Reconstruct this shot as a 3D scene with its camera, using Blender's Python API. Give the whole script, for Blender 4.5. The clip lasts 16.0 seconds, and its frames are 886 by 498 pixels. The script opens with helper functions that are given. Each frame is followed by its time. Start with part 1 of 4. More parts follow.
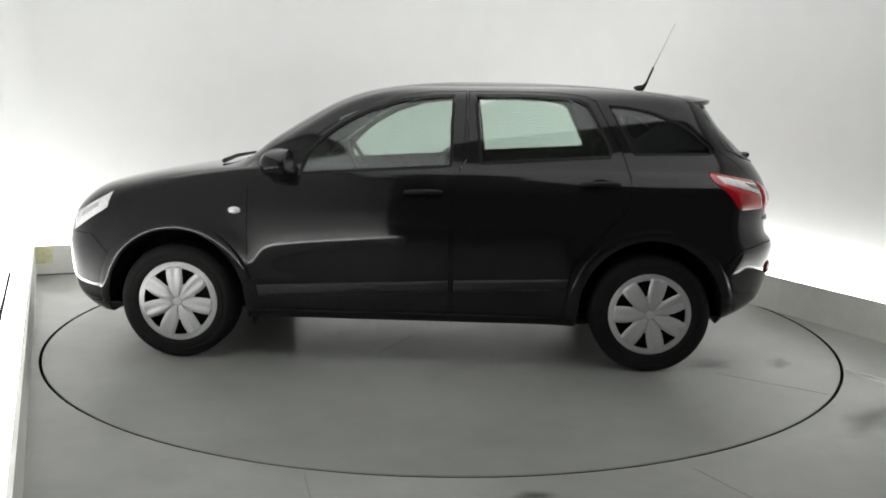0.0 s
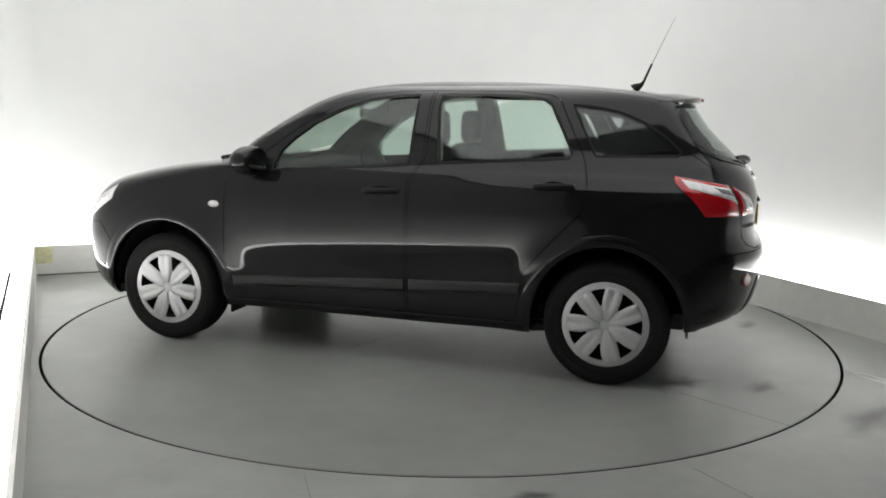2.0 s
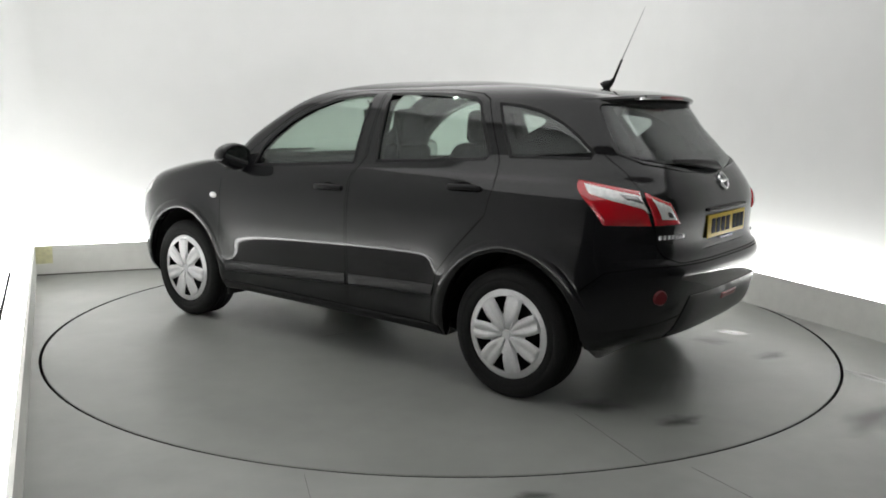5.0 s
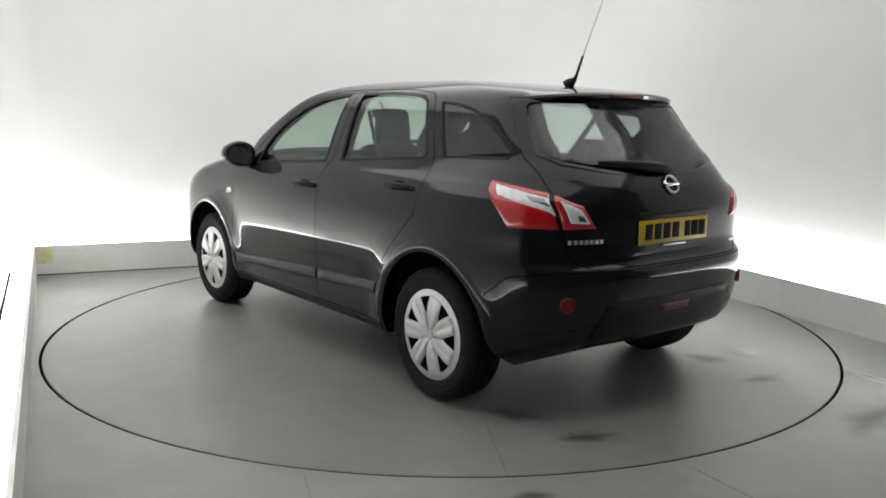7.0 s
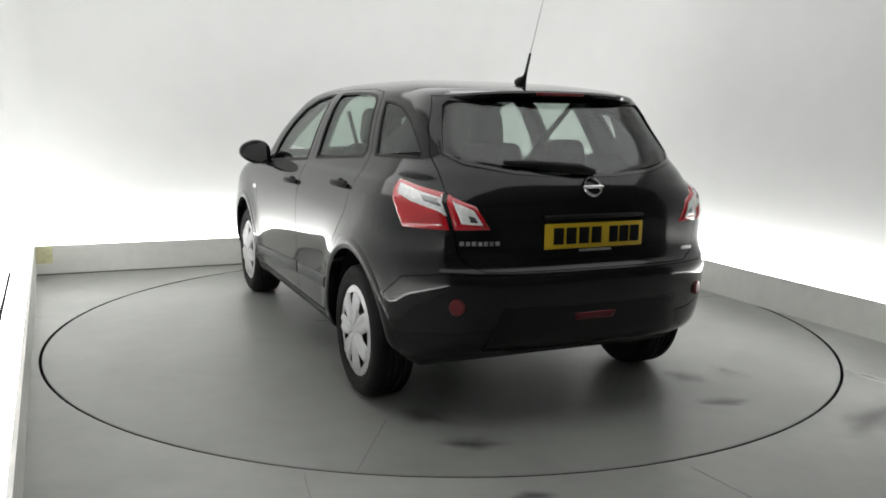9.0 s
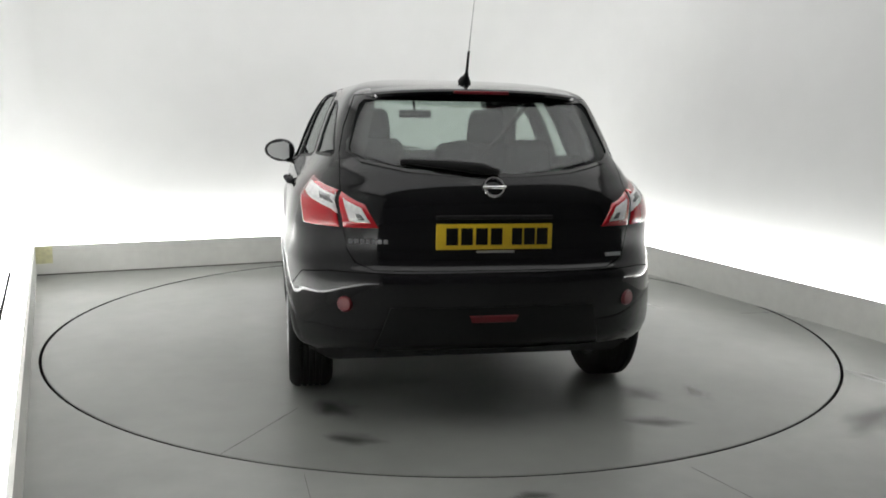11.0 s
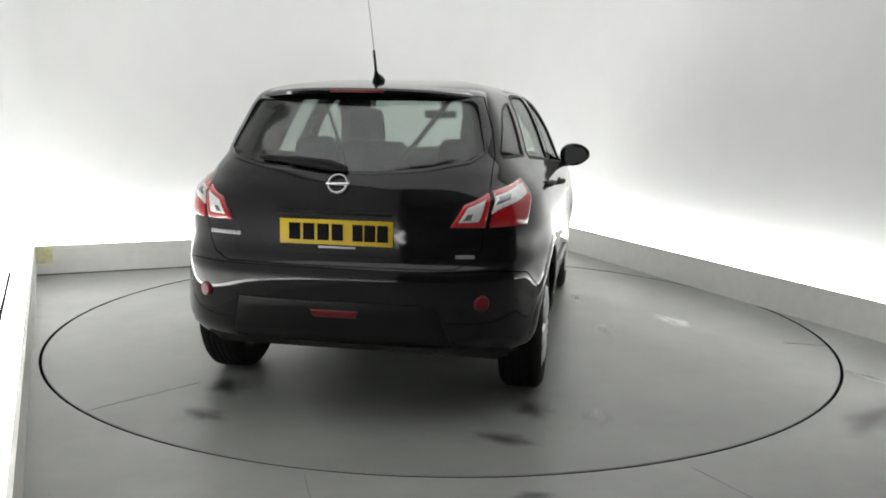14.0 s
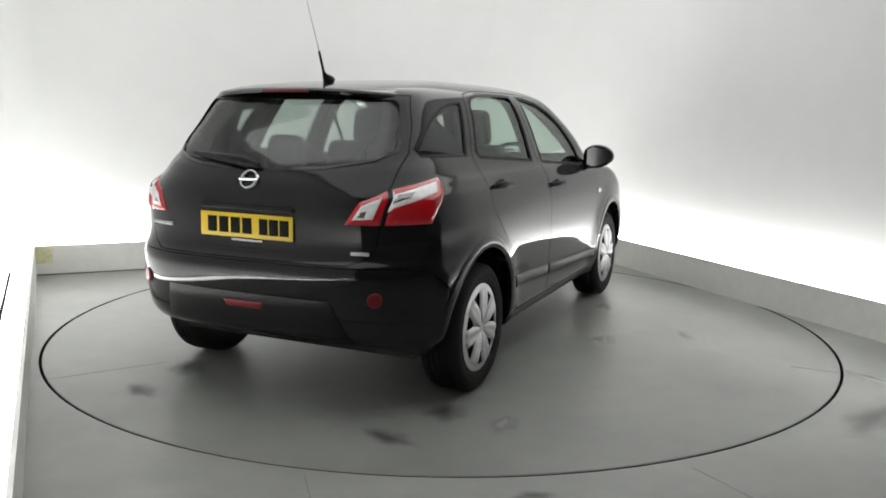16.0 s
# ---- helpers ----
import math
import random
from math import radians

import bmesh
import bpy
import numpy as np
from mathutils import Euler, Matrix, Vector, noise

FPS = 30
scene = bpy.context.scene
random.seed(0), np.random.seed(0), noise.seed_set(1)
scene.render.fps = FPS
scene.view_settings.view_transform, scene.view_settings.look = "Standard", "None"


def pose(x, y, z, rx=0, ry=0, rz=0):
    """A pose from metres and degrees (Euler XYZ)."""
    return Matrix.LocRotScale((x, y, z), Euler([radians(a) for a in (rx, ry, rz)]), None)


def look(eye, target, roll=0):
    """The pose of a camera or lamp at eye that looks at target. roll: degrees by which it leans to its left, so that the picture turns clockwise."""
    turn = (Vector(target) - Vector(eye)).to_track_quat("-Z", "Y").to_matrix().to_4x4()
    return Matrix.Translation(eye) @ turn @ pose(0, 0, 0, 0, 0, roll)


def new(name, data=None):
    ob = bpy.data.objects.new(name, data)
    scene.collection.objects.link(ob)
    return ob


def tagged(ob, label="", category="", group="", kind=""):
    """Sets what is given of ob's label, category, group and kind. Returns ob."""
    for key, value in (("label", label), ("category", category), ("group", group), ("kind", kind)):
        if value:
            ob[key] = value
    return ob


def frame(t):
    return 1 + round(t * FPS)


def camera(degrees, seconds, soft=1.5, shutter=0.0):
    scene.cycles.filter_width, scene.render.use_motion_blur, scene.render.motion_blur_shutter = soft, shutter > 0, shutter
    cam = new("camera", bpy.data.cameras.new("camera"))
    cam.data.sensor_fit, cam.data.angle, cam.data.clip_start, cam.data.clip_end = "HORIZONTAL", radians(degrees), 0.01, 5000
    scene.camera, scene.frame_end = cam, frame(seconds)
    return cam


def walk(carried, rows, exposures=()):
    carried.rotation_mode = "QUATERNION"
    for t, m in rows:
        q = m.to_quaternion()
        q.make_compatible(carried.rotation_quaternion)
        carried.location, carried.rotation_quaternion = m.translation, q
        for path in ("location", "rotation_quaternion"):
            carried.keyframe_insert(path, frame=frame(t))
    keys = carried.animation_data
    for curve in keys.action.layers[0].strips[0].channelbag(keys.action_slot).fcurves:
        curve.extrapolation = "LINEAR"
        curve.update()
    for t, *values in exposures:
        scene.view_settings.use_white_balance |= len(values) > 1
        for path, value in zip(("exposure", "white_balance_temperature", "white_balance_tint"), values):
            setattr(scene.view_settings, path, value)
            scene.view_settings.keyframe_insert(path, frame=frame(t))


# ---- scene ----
# camera: fixed on a stand outside the booth's open front
cam = camera(55.69, 16.0, soft=1.8)
EYE = look((0.0, -5.542, 1.398), (0.0, -0.606, 0.597), roll=0.928)
walk(cam, [(0, EYE), (16, EYE)], exposures=[(0, -0.42), (16, -0.42)])

# turntable: turns clockwise at a steady rate, the car stands a little off its centre
START, RATE = 176.55, -6.952
OFF_X, OFF_Y = 0.1216, 0.1161
ROOM = 23.4                      # the booth's walls, turned from the camera's axis


def heading(t):
    return START + RATE * t


# ---- light ----
world = bpy.data.worlds.new("world")
world.use_nodes = True
world.node_tree.nodes["Background"].inputs["Color"].default_value = (0.9, 0.95, 1.0, 1)
world.node_tree.nodes["Background"].inputs["Strength"].default_value = 0.05
scene.world = world
TROUGH_GLOW = 18.3                # lamps under the ledge's opal cover
CEILING_GLOW = 1.22               # lit ceiling panel of the booth


# ---- materials ----
def mat(name, color, rough=0.5, metal=0.0, coat=0.0, coat_rough=0.03, spec=0.5):
    m = bpy.data.materials.new(name)
    m.use_nodes = True
    b = m.node_tree.nodes["Principled BSDF"]
    b.inputs["Base Color"].default_value = (*color, 1)
    b.inputs["Roughness"].default_value = rough
    b.inputs["Metallic"].default_value = metal
    b.inputs["Coat Weight"].default_value = coat
    b.inputs["Coat Roughness"].default_value = coat_rough
    b.inputs["Specular IOR Level"].default_value = spec
    return m


def vary(m, scale, amount, rough_amount=0.0, bump=0.0, bump_scale=200.0, big=None, big_amount=0.0):
    """Noise at two sizes on colour, roughness and relief."""
    nt = m.node_tree
    b = nt.nodes["Principled BSDF"]
    tc = nt.nodes.new("ShaderNodeTexCoord")
    col = tuple(b.inputs["Base Color"].default_value)
    rough = b.inputs["Roughness"].default_value

    def noise_at(s, detail=4.0):
        n = nt.nodes.new("ShaderNodeTexNoise")
        n.inputs["Scale"].default_value, n.inputs["Detail"].default_value = s, detail
        nt.links.new(tc.outputs["Object"], n.inputs["Vector"])
        return n

    def span(n, lo, hi):
        r = nt.nodes.new("ShaderNodeMapRange")
        r.inputs["From Min"].default_value, r.inputs["From Max"].default_value = 0.3, 0.7
        r.inputs["To Min"].default_value, r.inputs["To Max"].default_value = lo, hi
        nt.links.new(n.outputs["Fac"], r.inputs["Value"])
        return r.outputs["Result"]

    n1 = noise_at(scale)
    f = span(n1, 1 - amount, 1 + amount)
    if big:
        mul = nt.nodes.new("ShaderNodeMath")
        mul.operation = "MULTIPLY"
        nt.links.new(f, mul.inputs[0])
        nt.links.new(span(noise_at(big, 3.0), 1 - big_amount, 1 + big_amount), mul.inputs[1])
        f = mul.outputs[0]
    vm = nt.nodes.new("ShaderNodeVectorMath")
    vm.operation = "SCALE"
    vm.inputs[0].default_value = col[:3]
    nt.links.new(f, vm.inputs["Scale"])
    nt.links.new(vm.outputs["Vector"], b.inputs["Base Color"])
    if rough_amount:
        nt.links.new(span(noise_at((big or scale) * 1.7, 5.0), max(0.02, rough - rough_amount), rough + rough_amount), b.inputs["Roughness"])
    if bump:
        bp = nt.nodes.new("ShaderNodeBump")
        bp.inputs["Strength"].default_value, bp.inputs["Distance"].default_value = bump, 0.002
        nt.links.new(noise_at(bump_scale, 2.0).outputs["Fac"], bp.inputs["Height"])
        nt.links.new(bp.outputs["Normal"], b.inputs["Normal"])
    return m


def glow(name, color, strength):
    m = mat(name, (0.8, 0.8, 0.8), 0.6)
    b = m.node_tree.nodes["Principled BSDF"]
    b.inputs["Emission Color"].default_value = (*color, 1)
    b.inputs["Emission Strength"].default_value = strength
    return m


def glass(name, tint):
    m = bpy.data.materials.new(name)
    m.use_nodes = True
    nt = m.node_tree
    nt.nodes.clear()
    out = nt.nodes.new("ShaderNodeOutputMaterial")
    mix = nt.nodes.new("ShaderNodeMixShader")
    lw = nt.nodes.new("ShaderNodeLayerWeight")
    lw.inputs["Blend"].default_value = 0.5
    power = nt.nodes.new("ShaderNodeMath")
    power.operation, power.inputs[1].default_value = "POWER", 5.0
    nt.links.new(lw.outputs["Facing"], power.inputs[0])
    fr = nt.nodes.new("ShaderNodeMath")
    fr.operation, fr.inputs[1].default_value, fr.inputs[2].default_value = "MULTIPLY_ADD", 0.65, 0.06
    nt.links.new(power.outputs[0], fr.inputs[0])
    tr = nt.nodes.new("ShaderNodeBsdfTransparent")
    tr.inputs["Color"].default_value = (*tint, 1)
    gl = nt.nodes.new("ShaderNodeBsdfGlossy")
    gl.inputs["Roughness"].default_value = 0.02
    nt.links.new(fr.outputs[0], mix.inputs[0])
    nt.links.new(tr.outputs[0], mix.inputs[1])
    nt.links.new(gl.outputs[0], mix.inputs[2])
    nt.links.new(mix.outputs[0], out.inputs["Surface"])
    return m


FLOOR = vary(mat("floor_paint", (0.325, 0.335, 0.315), 0.36, spec=0.45), 9.0, 0.04, 0.03, 0.05, 60.0, 1.3, 0.13)
TABLE = vary(mat("turntable_paint", (0.274, 0.284, 0.265), 0.335, spec=0.45), 7.0, 0.035, 0.03, 0.05, 60.0, 1.1, 0.11)
JOINT = vary(mat("joint_grime", (0.19, 0.19, 0.18), 0.7, spec=0.2), 12.0, 0.4)
FOOT_LINE = vary(mat("foot_line_dark", (0.12, 0.12, 0.11), 0.7, spec=0.2), 5.0, 0.5)
# near-black: the shade inside narrow gaps is put into the colour
GAP_SHADE = mat("gap_shade_black", (0.008, 0.008, 0.008), 0.9, spec=0.1)
WALL = vary(mat("wall_white", (0.785, 0.79, 0.78), 0.85, spec=0.2), 4.0, 0.012, 0.0, 0.05, 80.0, 0.6, 0.015)
PLINTH = vary(mat("plinth_paint", (0.80, 0.80, 0.765), 0.6, spec=0.3), 14.0, 0.03, 0.05, 0.05, 90.0, 1.5, 0.04)
HALL = vary(mat("hall_paint", (0.45, 0.45, 0.45), 0.9, spec=0.2), 3.0, 0.05)
OPAL = glow("opal_cover", (1.0, 1.0, 0.985), TROUGH_GLOW)
PANEL = glow("ceiling_diffuser", (1.0, 0.995, 0.99), CEILING_GLOW)
ALU = vary(mat("aluminium", (0.7, 0.7, 0.7), 0.35, 1.0), 60.0, 0.06)
YELLOWED = vary(mat("tape_yellow", (0.66, 0.64, 0.40), 0.7), 30.0, 0.12)
PAINT = vary(mat("black_car_paint", (0.006, 0.006, 0.007), 0.5, 0.0, 1.0, 0.06, 0.05), 900.0, 0.35)
PAINT.node_tree.nodes["Principled BSDF"].inputs["Coat IOR"].default_value = 1.43
APRON = vary(mat("apron_plastic", (0.007, 0.007, 0.0075), 0.34, spec=0.3), 60.0, 0.2)
ROD = mat("rod_grey", (0.42, 0.42, 0.42), 0.45, 0.3)
LINER = vary(mat("arch_liner_felt", (0.010, 0.010, 0.010), 0.95, spec=0.05), 40.0, 0.3)
TRIM = vary(mat("black_plastic", (0.009, 0.009, 0.0095), 0.5, spec=0.22), 60.0, 0.2)
MOULDING = vary(mat("moulding_plastic", (0.016, 0.016, 0.017), 0.42, spec=0.45), 60.0, 0.2)
MIRROR = mat("mirror_silver", (0.55, 0.56, 0.56), 0.05, 1.0)
BADGE = vary(mat("badge_metal", (0.42, 0.42, 0.43), 0.38, 0.8), 90.0, 0.08)
GLOSS_BLACK = mat("gloss_black", (0.006, 0.006, 0.006), 0.12)
RUBBER = vary(mat("tyre_rubber", (0.010, 0.010, 0.010), 0.75, spec=0.22), 120.0, 0.25, 0.0, 0.25, 300.0)
SILVER = vary(mat("hubcap_silver", (0.62, 0.62, 0.63), 0.38, 0.45), 90.0, 0.05)
CHROME = mat("chrome", (0.85, 0.85, 0.86), 0.12, 1.0)
CLOTH = vary(mat("seat_cloth", (0.024, 0.024, 0.026), 0.95, spec=0.02), 30.0, 0.2)
CABIN = vary(mat("cabin_trim", (0.021, 0.021, 0.022), 0.8, spec=0.05), 40.0, 0.15)
GLASS = glass("tinted_glass", (0.84, 0.90, 0.865))
PRIVACY = glass("rear_glass", (0.80, 0.83, 0.82))
LENS_RED = mat("lens_red", (0.50, 0.006, 0.014), 0.12, 0.0, 1.0)
LENS_DEEP = mat("lens_deep_red", (0.16, 0.004, 0.010), 0.35, 0.0, 0.15)
LENS_CLEAR = vary(mat("lens_clear", (0.88, 0.87, 0.87), 0.25, 0.0, 1.0), 60.0, 0.12)
LENS_SMOKE = mat("lamp_reflector", (0.22, 0.22, 0.22), 0.2, 0.7, 1.0)
YELLOW = vary(mat("plate_yellow", (0.72, 0.50, 0.02), 0.4), 80.0, 0.04)
INK = mat("plate_ink", (0.008, 0.008, 0.008), 0.6, spec=0.1)


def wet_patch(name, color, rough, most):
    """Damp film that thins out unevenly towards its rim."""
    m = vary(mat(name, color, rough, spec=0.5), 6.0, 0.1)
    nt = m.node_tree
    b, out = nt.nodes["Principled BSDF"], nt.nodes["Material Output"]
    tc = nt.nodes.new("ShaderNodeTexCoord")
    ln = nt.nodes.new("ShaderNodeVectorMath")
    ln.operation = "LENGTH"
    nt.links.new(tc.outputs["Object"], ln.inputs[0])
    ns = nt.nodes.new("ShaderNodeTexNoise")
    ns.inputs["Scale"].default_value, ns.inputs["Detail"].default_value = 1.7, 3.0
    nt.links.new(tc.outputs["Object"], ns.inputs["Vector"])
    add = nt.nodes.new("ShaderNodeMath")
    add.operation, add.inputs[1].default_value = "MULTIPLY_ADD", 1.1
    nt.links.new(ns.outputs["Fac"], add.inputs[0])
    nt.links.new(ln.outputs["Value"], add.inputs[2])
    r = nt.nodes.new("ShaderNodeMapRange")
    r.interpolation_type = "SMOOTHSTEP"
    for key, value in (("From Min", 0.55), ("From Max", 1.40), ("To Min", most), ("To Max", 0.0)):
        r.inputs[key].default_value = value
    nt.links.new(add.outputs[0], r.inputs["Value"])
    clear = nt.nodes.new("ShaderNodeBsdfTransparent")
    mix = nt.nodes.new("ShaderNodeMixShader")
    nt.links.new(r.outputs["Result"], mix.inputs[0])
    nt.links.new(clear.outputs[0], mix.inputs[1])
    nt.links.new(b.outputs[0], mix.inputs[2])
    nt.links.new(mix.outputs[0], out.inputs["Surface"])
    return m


WATER = wet_patch("wet_floor", (0.44, 0.45, 0.42), 0.08, 0.7)
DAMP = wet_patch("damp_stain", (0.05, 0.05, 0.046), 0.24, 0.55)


# ---- mesh helpers ----
def mesh_from(name, verts, faces, material, smooth=True):
    me = bpy.data.meshes.new(name)
    me.from_pydata([tuple(v) for v in verts], [], faces)
    me.materials.append(material)
    me.polygons.foreach_set("use_smooth", [smooth] * len(me.polygons))
    me.update()
    return me


def part(name, data, material, parent, label=""):
    """One mesh object (from a bmesh or a mesh) under a thing or a part."""
    if isinstance(data, bmesh.types.BMesh):
        me = bpy.data.meshes.new(name)
        data.to_mesh(me)
        data.free()
        me.materials.append(material)
        data = me
    ob = new(name, data)
    ob.parent = parent
    return tagged(ob, label)


def smooth_by_angle(bm, deg=35):
    bm.normal_update()
    for f in bm.faces:
        f.smooth = True
    for e in bm.edges:
        if len(e.link_faces) == 2 and e.calc_face_angle(0) > radians(deg):
            e.smooth = False
    return bm


def box(x0, x1, y0, y1, z0, z1, bevel=0.0, seg=2, m=None, bm=None):
    bm2 = bmesh.new()
    bmesh.ops.create_cube(bm2, size=1)
    for v in bm2.verts:
        v.co = Vector(((x0 + x1) / 2 + v.co.x * (x1 - x0), (y0 + y1) / 2 + v.co.y * (y1 - y0), (z0 + z1) / 2 + v.co.z * (z1 - z0)))
    if bevel:
        bmesh.ops.bevel(bm2, geom=bm2.edges[:], offset=bevel, segments=seg, affect="EDGES", profile=0.5)
    if m:
        bm2.transform(m)
    smooth_by_angle(bm2, 50)
    if bm is None:
        return bm2
    tmp = bpy.data.meshes.new("tmp")
    bm2.to_mesh(tmp)
    bm2.free()
    bm.from_mesh(tmp)
    bpy.data.meshes.remove(tmp)
    return bm


def lathe(profile, n=48, axis="y"):
    """Turn a closed or open profile of (radius, along) about an axis."""
    bm = bmesh.new()
    rings = []
    for i in range(n):
        a = 2 * math.pi * i / n
        ring = []
        for r, h in profile:
            p = (r * math.cos(a), h, r * math.sin(a)) if axis == "y" else (r * math.cos(a), r * math.sin(a), h)
            ring.append(bm.verts.new(p))
        rings.append(ring)
    for i in range(n):
        a, b = rings[i], rings[(i + 1) % n]
        for j in range(len(profile) - 1):
            bm.faces.new((a[j], a[j + 1], b[j + 1], b[j]))
    bmesh.ops.remove_doubles(bm, verts=bm.verts[:], dist=1e-5)
    bmesh.ops.recalc_face_normals(bm, faces=bm.faces[:])
    return smooth_by_angle(bm, 40)


def tube(points, radius, n=8):
    bm = bmesh.new()
    pts = [Vector(p) for p in points]
    rad = radius if isinstance(radius, (list, tuple)) else [radius] * len(pts)
    rings = []
    for i, p in enumerate(pts):
        d = (pts[min(i + 1, len(pts) - 1)] - pts[max(i - 1, 0)]).normalized()
        s = d.cross(Vector((0, 0, 1)))
        s = s.normalized() if s.length > 1e-3 else Vector((1, 0, 0))
        u = s.cross(d)
        rings.append([bm.verts.new(p + (s * math.cos(2 * math.pi * k / n) + u * math.sin(2 * math.pi * k / n)) * rad[i]) for k in range(n)])
    for a, b in zip(rings, rings[1:]):
        for k in range(n):
            bm.faces.new((a[k], a[(k + 1) % n], b[(k + 1) % n], b[k]))
    bm.faces.new(rings[0][::-1])
    bm.faces.new(rings[-1])
    bmesh.ops.recalc_face_normals(bm, faces=bm.faces[:])
    return smooth_by_angle(bm, 45)


def prism(poly, axis, lo, hi):
    """A closed prism over a polygon; axis is the one it runs along."""
    bm = bmesh.new()

    def at(p, k):
        return {"x": (k, p[0], p[1]), "y": (p[0], k, p[1]), "z": (p[0], p[1], k)}[axis]

    a = [bm.verts.new(at(p, lo)) for p in poly]
    b = [bm.verts.new(at(p, hi)) for p in poly]
    n = len(poly)
    for i in range(n):
        bm.faces.new((a[i], a[(i + 1) % n], b[(i + 1) % n], b[i]))
    bm.faces.new(a[::-1])
    bm.faces.new(b)
    bmesh.ops.recalc_face_normals(bm, faces=bm.faces[:])
    return bm


def join(bms):
    bm = bmesh.new()
    for b in bms:
        tmp = bpy.data.meshes.new("tmp")
        b.to_mesh(tmp)
        b.free()
        bm.from_mesh(tmp)
        bpy.data.meshes.remove(tmp)
    return bm


def mirror_y(me, name):
    m2 = me.copy()
    m2.name = name
    m2.transform(Matrix.Diagonal((1, -1, 1, 1)))
    m2.flip_normals()
    return m2


# ---- the booth ----
T_ROOM = pose(0, 0, 0, 0, 0, ROOM)
SKEW = pose(-2.585, 2.575, 0, 0, 0, 1.7) @ pose(2.585, -2.575, 0)      # the left ledge runs a little askew
U_L, U_R, V_B, V_F = -2.585, 2.43, 2.575, -3.2      # faces of the low ledge; open front
LEDGE, TOP_W, SET = 0.25, 0.17, 0.20
V_FL = -3.7                                          # the left side runs on further
H_BOOTH = 3.3


def setting(name, bm, material, label, category):
    bm.transform(T_ROOM)
    ob = part(name, bm, material, None, label)
    return tagged(ob, "", category, "", "structure")


# floor with a round hole for the turntable
R_TABLE, R_HOLE = 2.455, 2.471
bm = bmesh.new()
N = 192
inner = [bm.verts.new((R_HOLE * math.cos(2 * math.pi * i / N), R_HOLE * math.sin(2 * math.pi * i / N), 0)) for i in range(N)]
low = [bm.verts.new((R_HOLE * math.cos(2 * math.pi * i / N), R_HOLE * math.sin(2 * math.pi * i / N), -0.12)) for i in range(N)]
outer = []
for i in range(N):
    c, s = math.cos(2 * math.pi * i / N), math.sin(2 * math.pi * i / N)
    k = 9.0 / max(abs(c), abs(s))
    outer.append(bm.verts.new((k * c, k * s, 0)))
for i in range(N):
    j = (i + 1) % N
    bm.faces.new((inner[i], outer[i], outer[j], inner[j]))
    # hole's wall coloured black, so the ring gap reads as deep shade
    bm.faces.new((low[i], inner[i], inner[j], low[j])).material_index = 1
ground = tagged(part("floor", bm, FLOOR, None, "grey painted concrete floor, slightly glossy and scuffed"), "", "floor", "", "structure")
ground.data.materials.append(GAP_SHADE)
for (x0, y0), (x1, y1) in (((-0.526, -2.46), (-0.40, -2.92)), ((1.02, -2.335), (1.33, -2.90))):
    n = math.hypot(x1 - x0, y1 - y0)
    part("joint", box(0, n, -0.001, 0.001, -0.004, 0.0012, m=pose(x0, y0, 0, 0, 0, math.degrees(math.atan2(y1 - y0, x1 - x0)))), JOINT, ground, "hairline joint in the floor")
bm = bmesh.new()
bmesh.ops.create_circle(bm, cap_ends=True, radius=2.6, segments=96)
bm.transform(pose(0, 0, -0.12))
tagged(part("turntable_pit", bm, GAP_SHADE, None, "dark pit under the turntable"), "", "pit", "", "structure")

# ledges: a painted front board and an opal glowing cover
ledges = (("ledge_back", (U_L, U_R, V_B, V_B + 0.02), (U_L - TOP_W, U_R + TOP_W, V_B + 0.02, V_B + TOP_W)),
          ("ledge_right", (U_R, U_R + 0.02, V_F, V_B), (U_R + 0.02, U_R + TOP_W, V_F, V_B + 0.02)),
          ("ledge_left", (U_L - 0.02, U_L, V_FL, V_B), (U_L - TOP_W, U_L - 0.02, V_FL, V_B + 0.02)))
for name, (a, b, c, d), (e, f, g, h) in ledges:
    lean = SKEW if name == "ledge_left" else Matrix()
    ob = setting(name, box(a, b, c, d, 0.0006, LEDGE, 0.0, m=lean), PLINTH, "low off-white painted ledge along the foot of the wall", "ledge")
    bm = box(e, f, g, h, LEDGE - 0.03, LEDGE - 0.006, 0.002, m=lean)
    bm.transform(T_ROOM)
    part("light_cover", bm, OPAL, ob, "glowing opal cover over hidden lamps")
# thin uneven dark strip that marks off the back ledge from the floor
bm = box(U_L + 0.004, U_R - 0.004, V_B - 0.007, V_B - 0.001, 0.0008, 0.010, 0.002)
bm.transform(T_ROOM)
part("foot_strip", bm, FOOT_LINE, bpy.data.objects["ledge_back"], "thin dark strip along the floor")
# black strip laid on the cover: a slit's shade drawn as colour
bm = box(U_L - 0.152, U_L - 0.132, V_FL, 1.40, LEDGE - 0.0065, LEDGE + 0.004, 0.002, m=SKEW)
bm.transform(T_ROOM)
part("slit_strip", bm, GAP_SHADE, bpy.data.objects["ledge_left"], "black strip standing for the shaded slit beside the light cover")
bm = box(U_L + 0.001, U_L + 0.13, V_B - 0.004, V_B + 0.001, 0.10, LEDGE - 0.01)
bm.transform(T_ROOM)
part("tape_patch", bm, YELLOWED, bpy.data.objects["ledge_back"], "yellowed patch of tape in the corner")

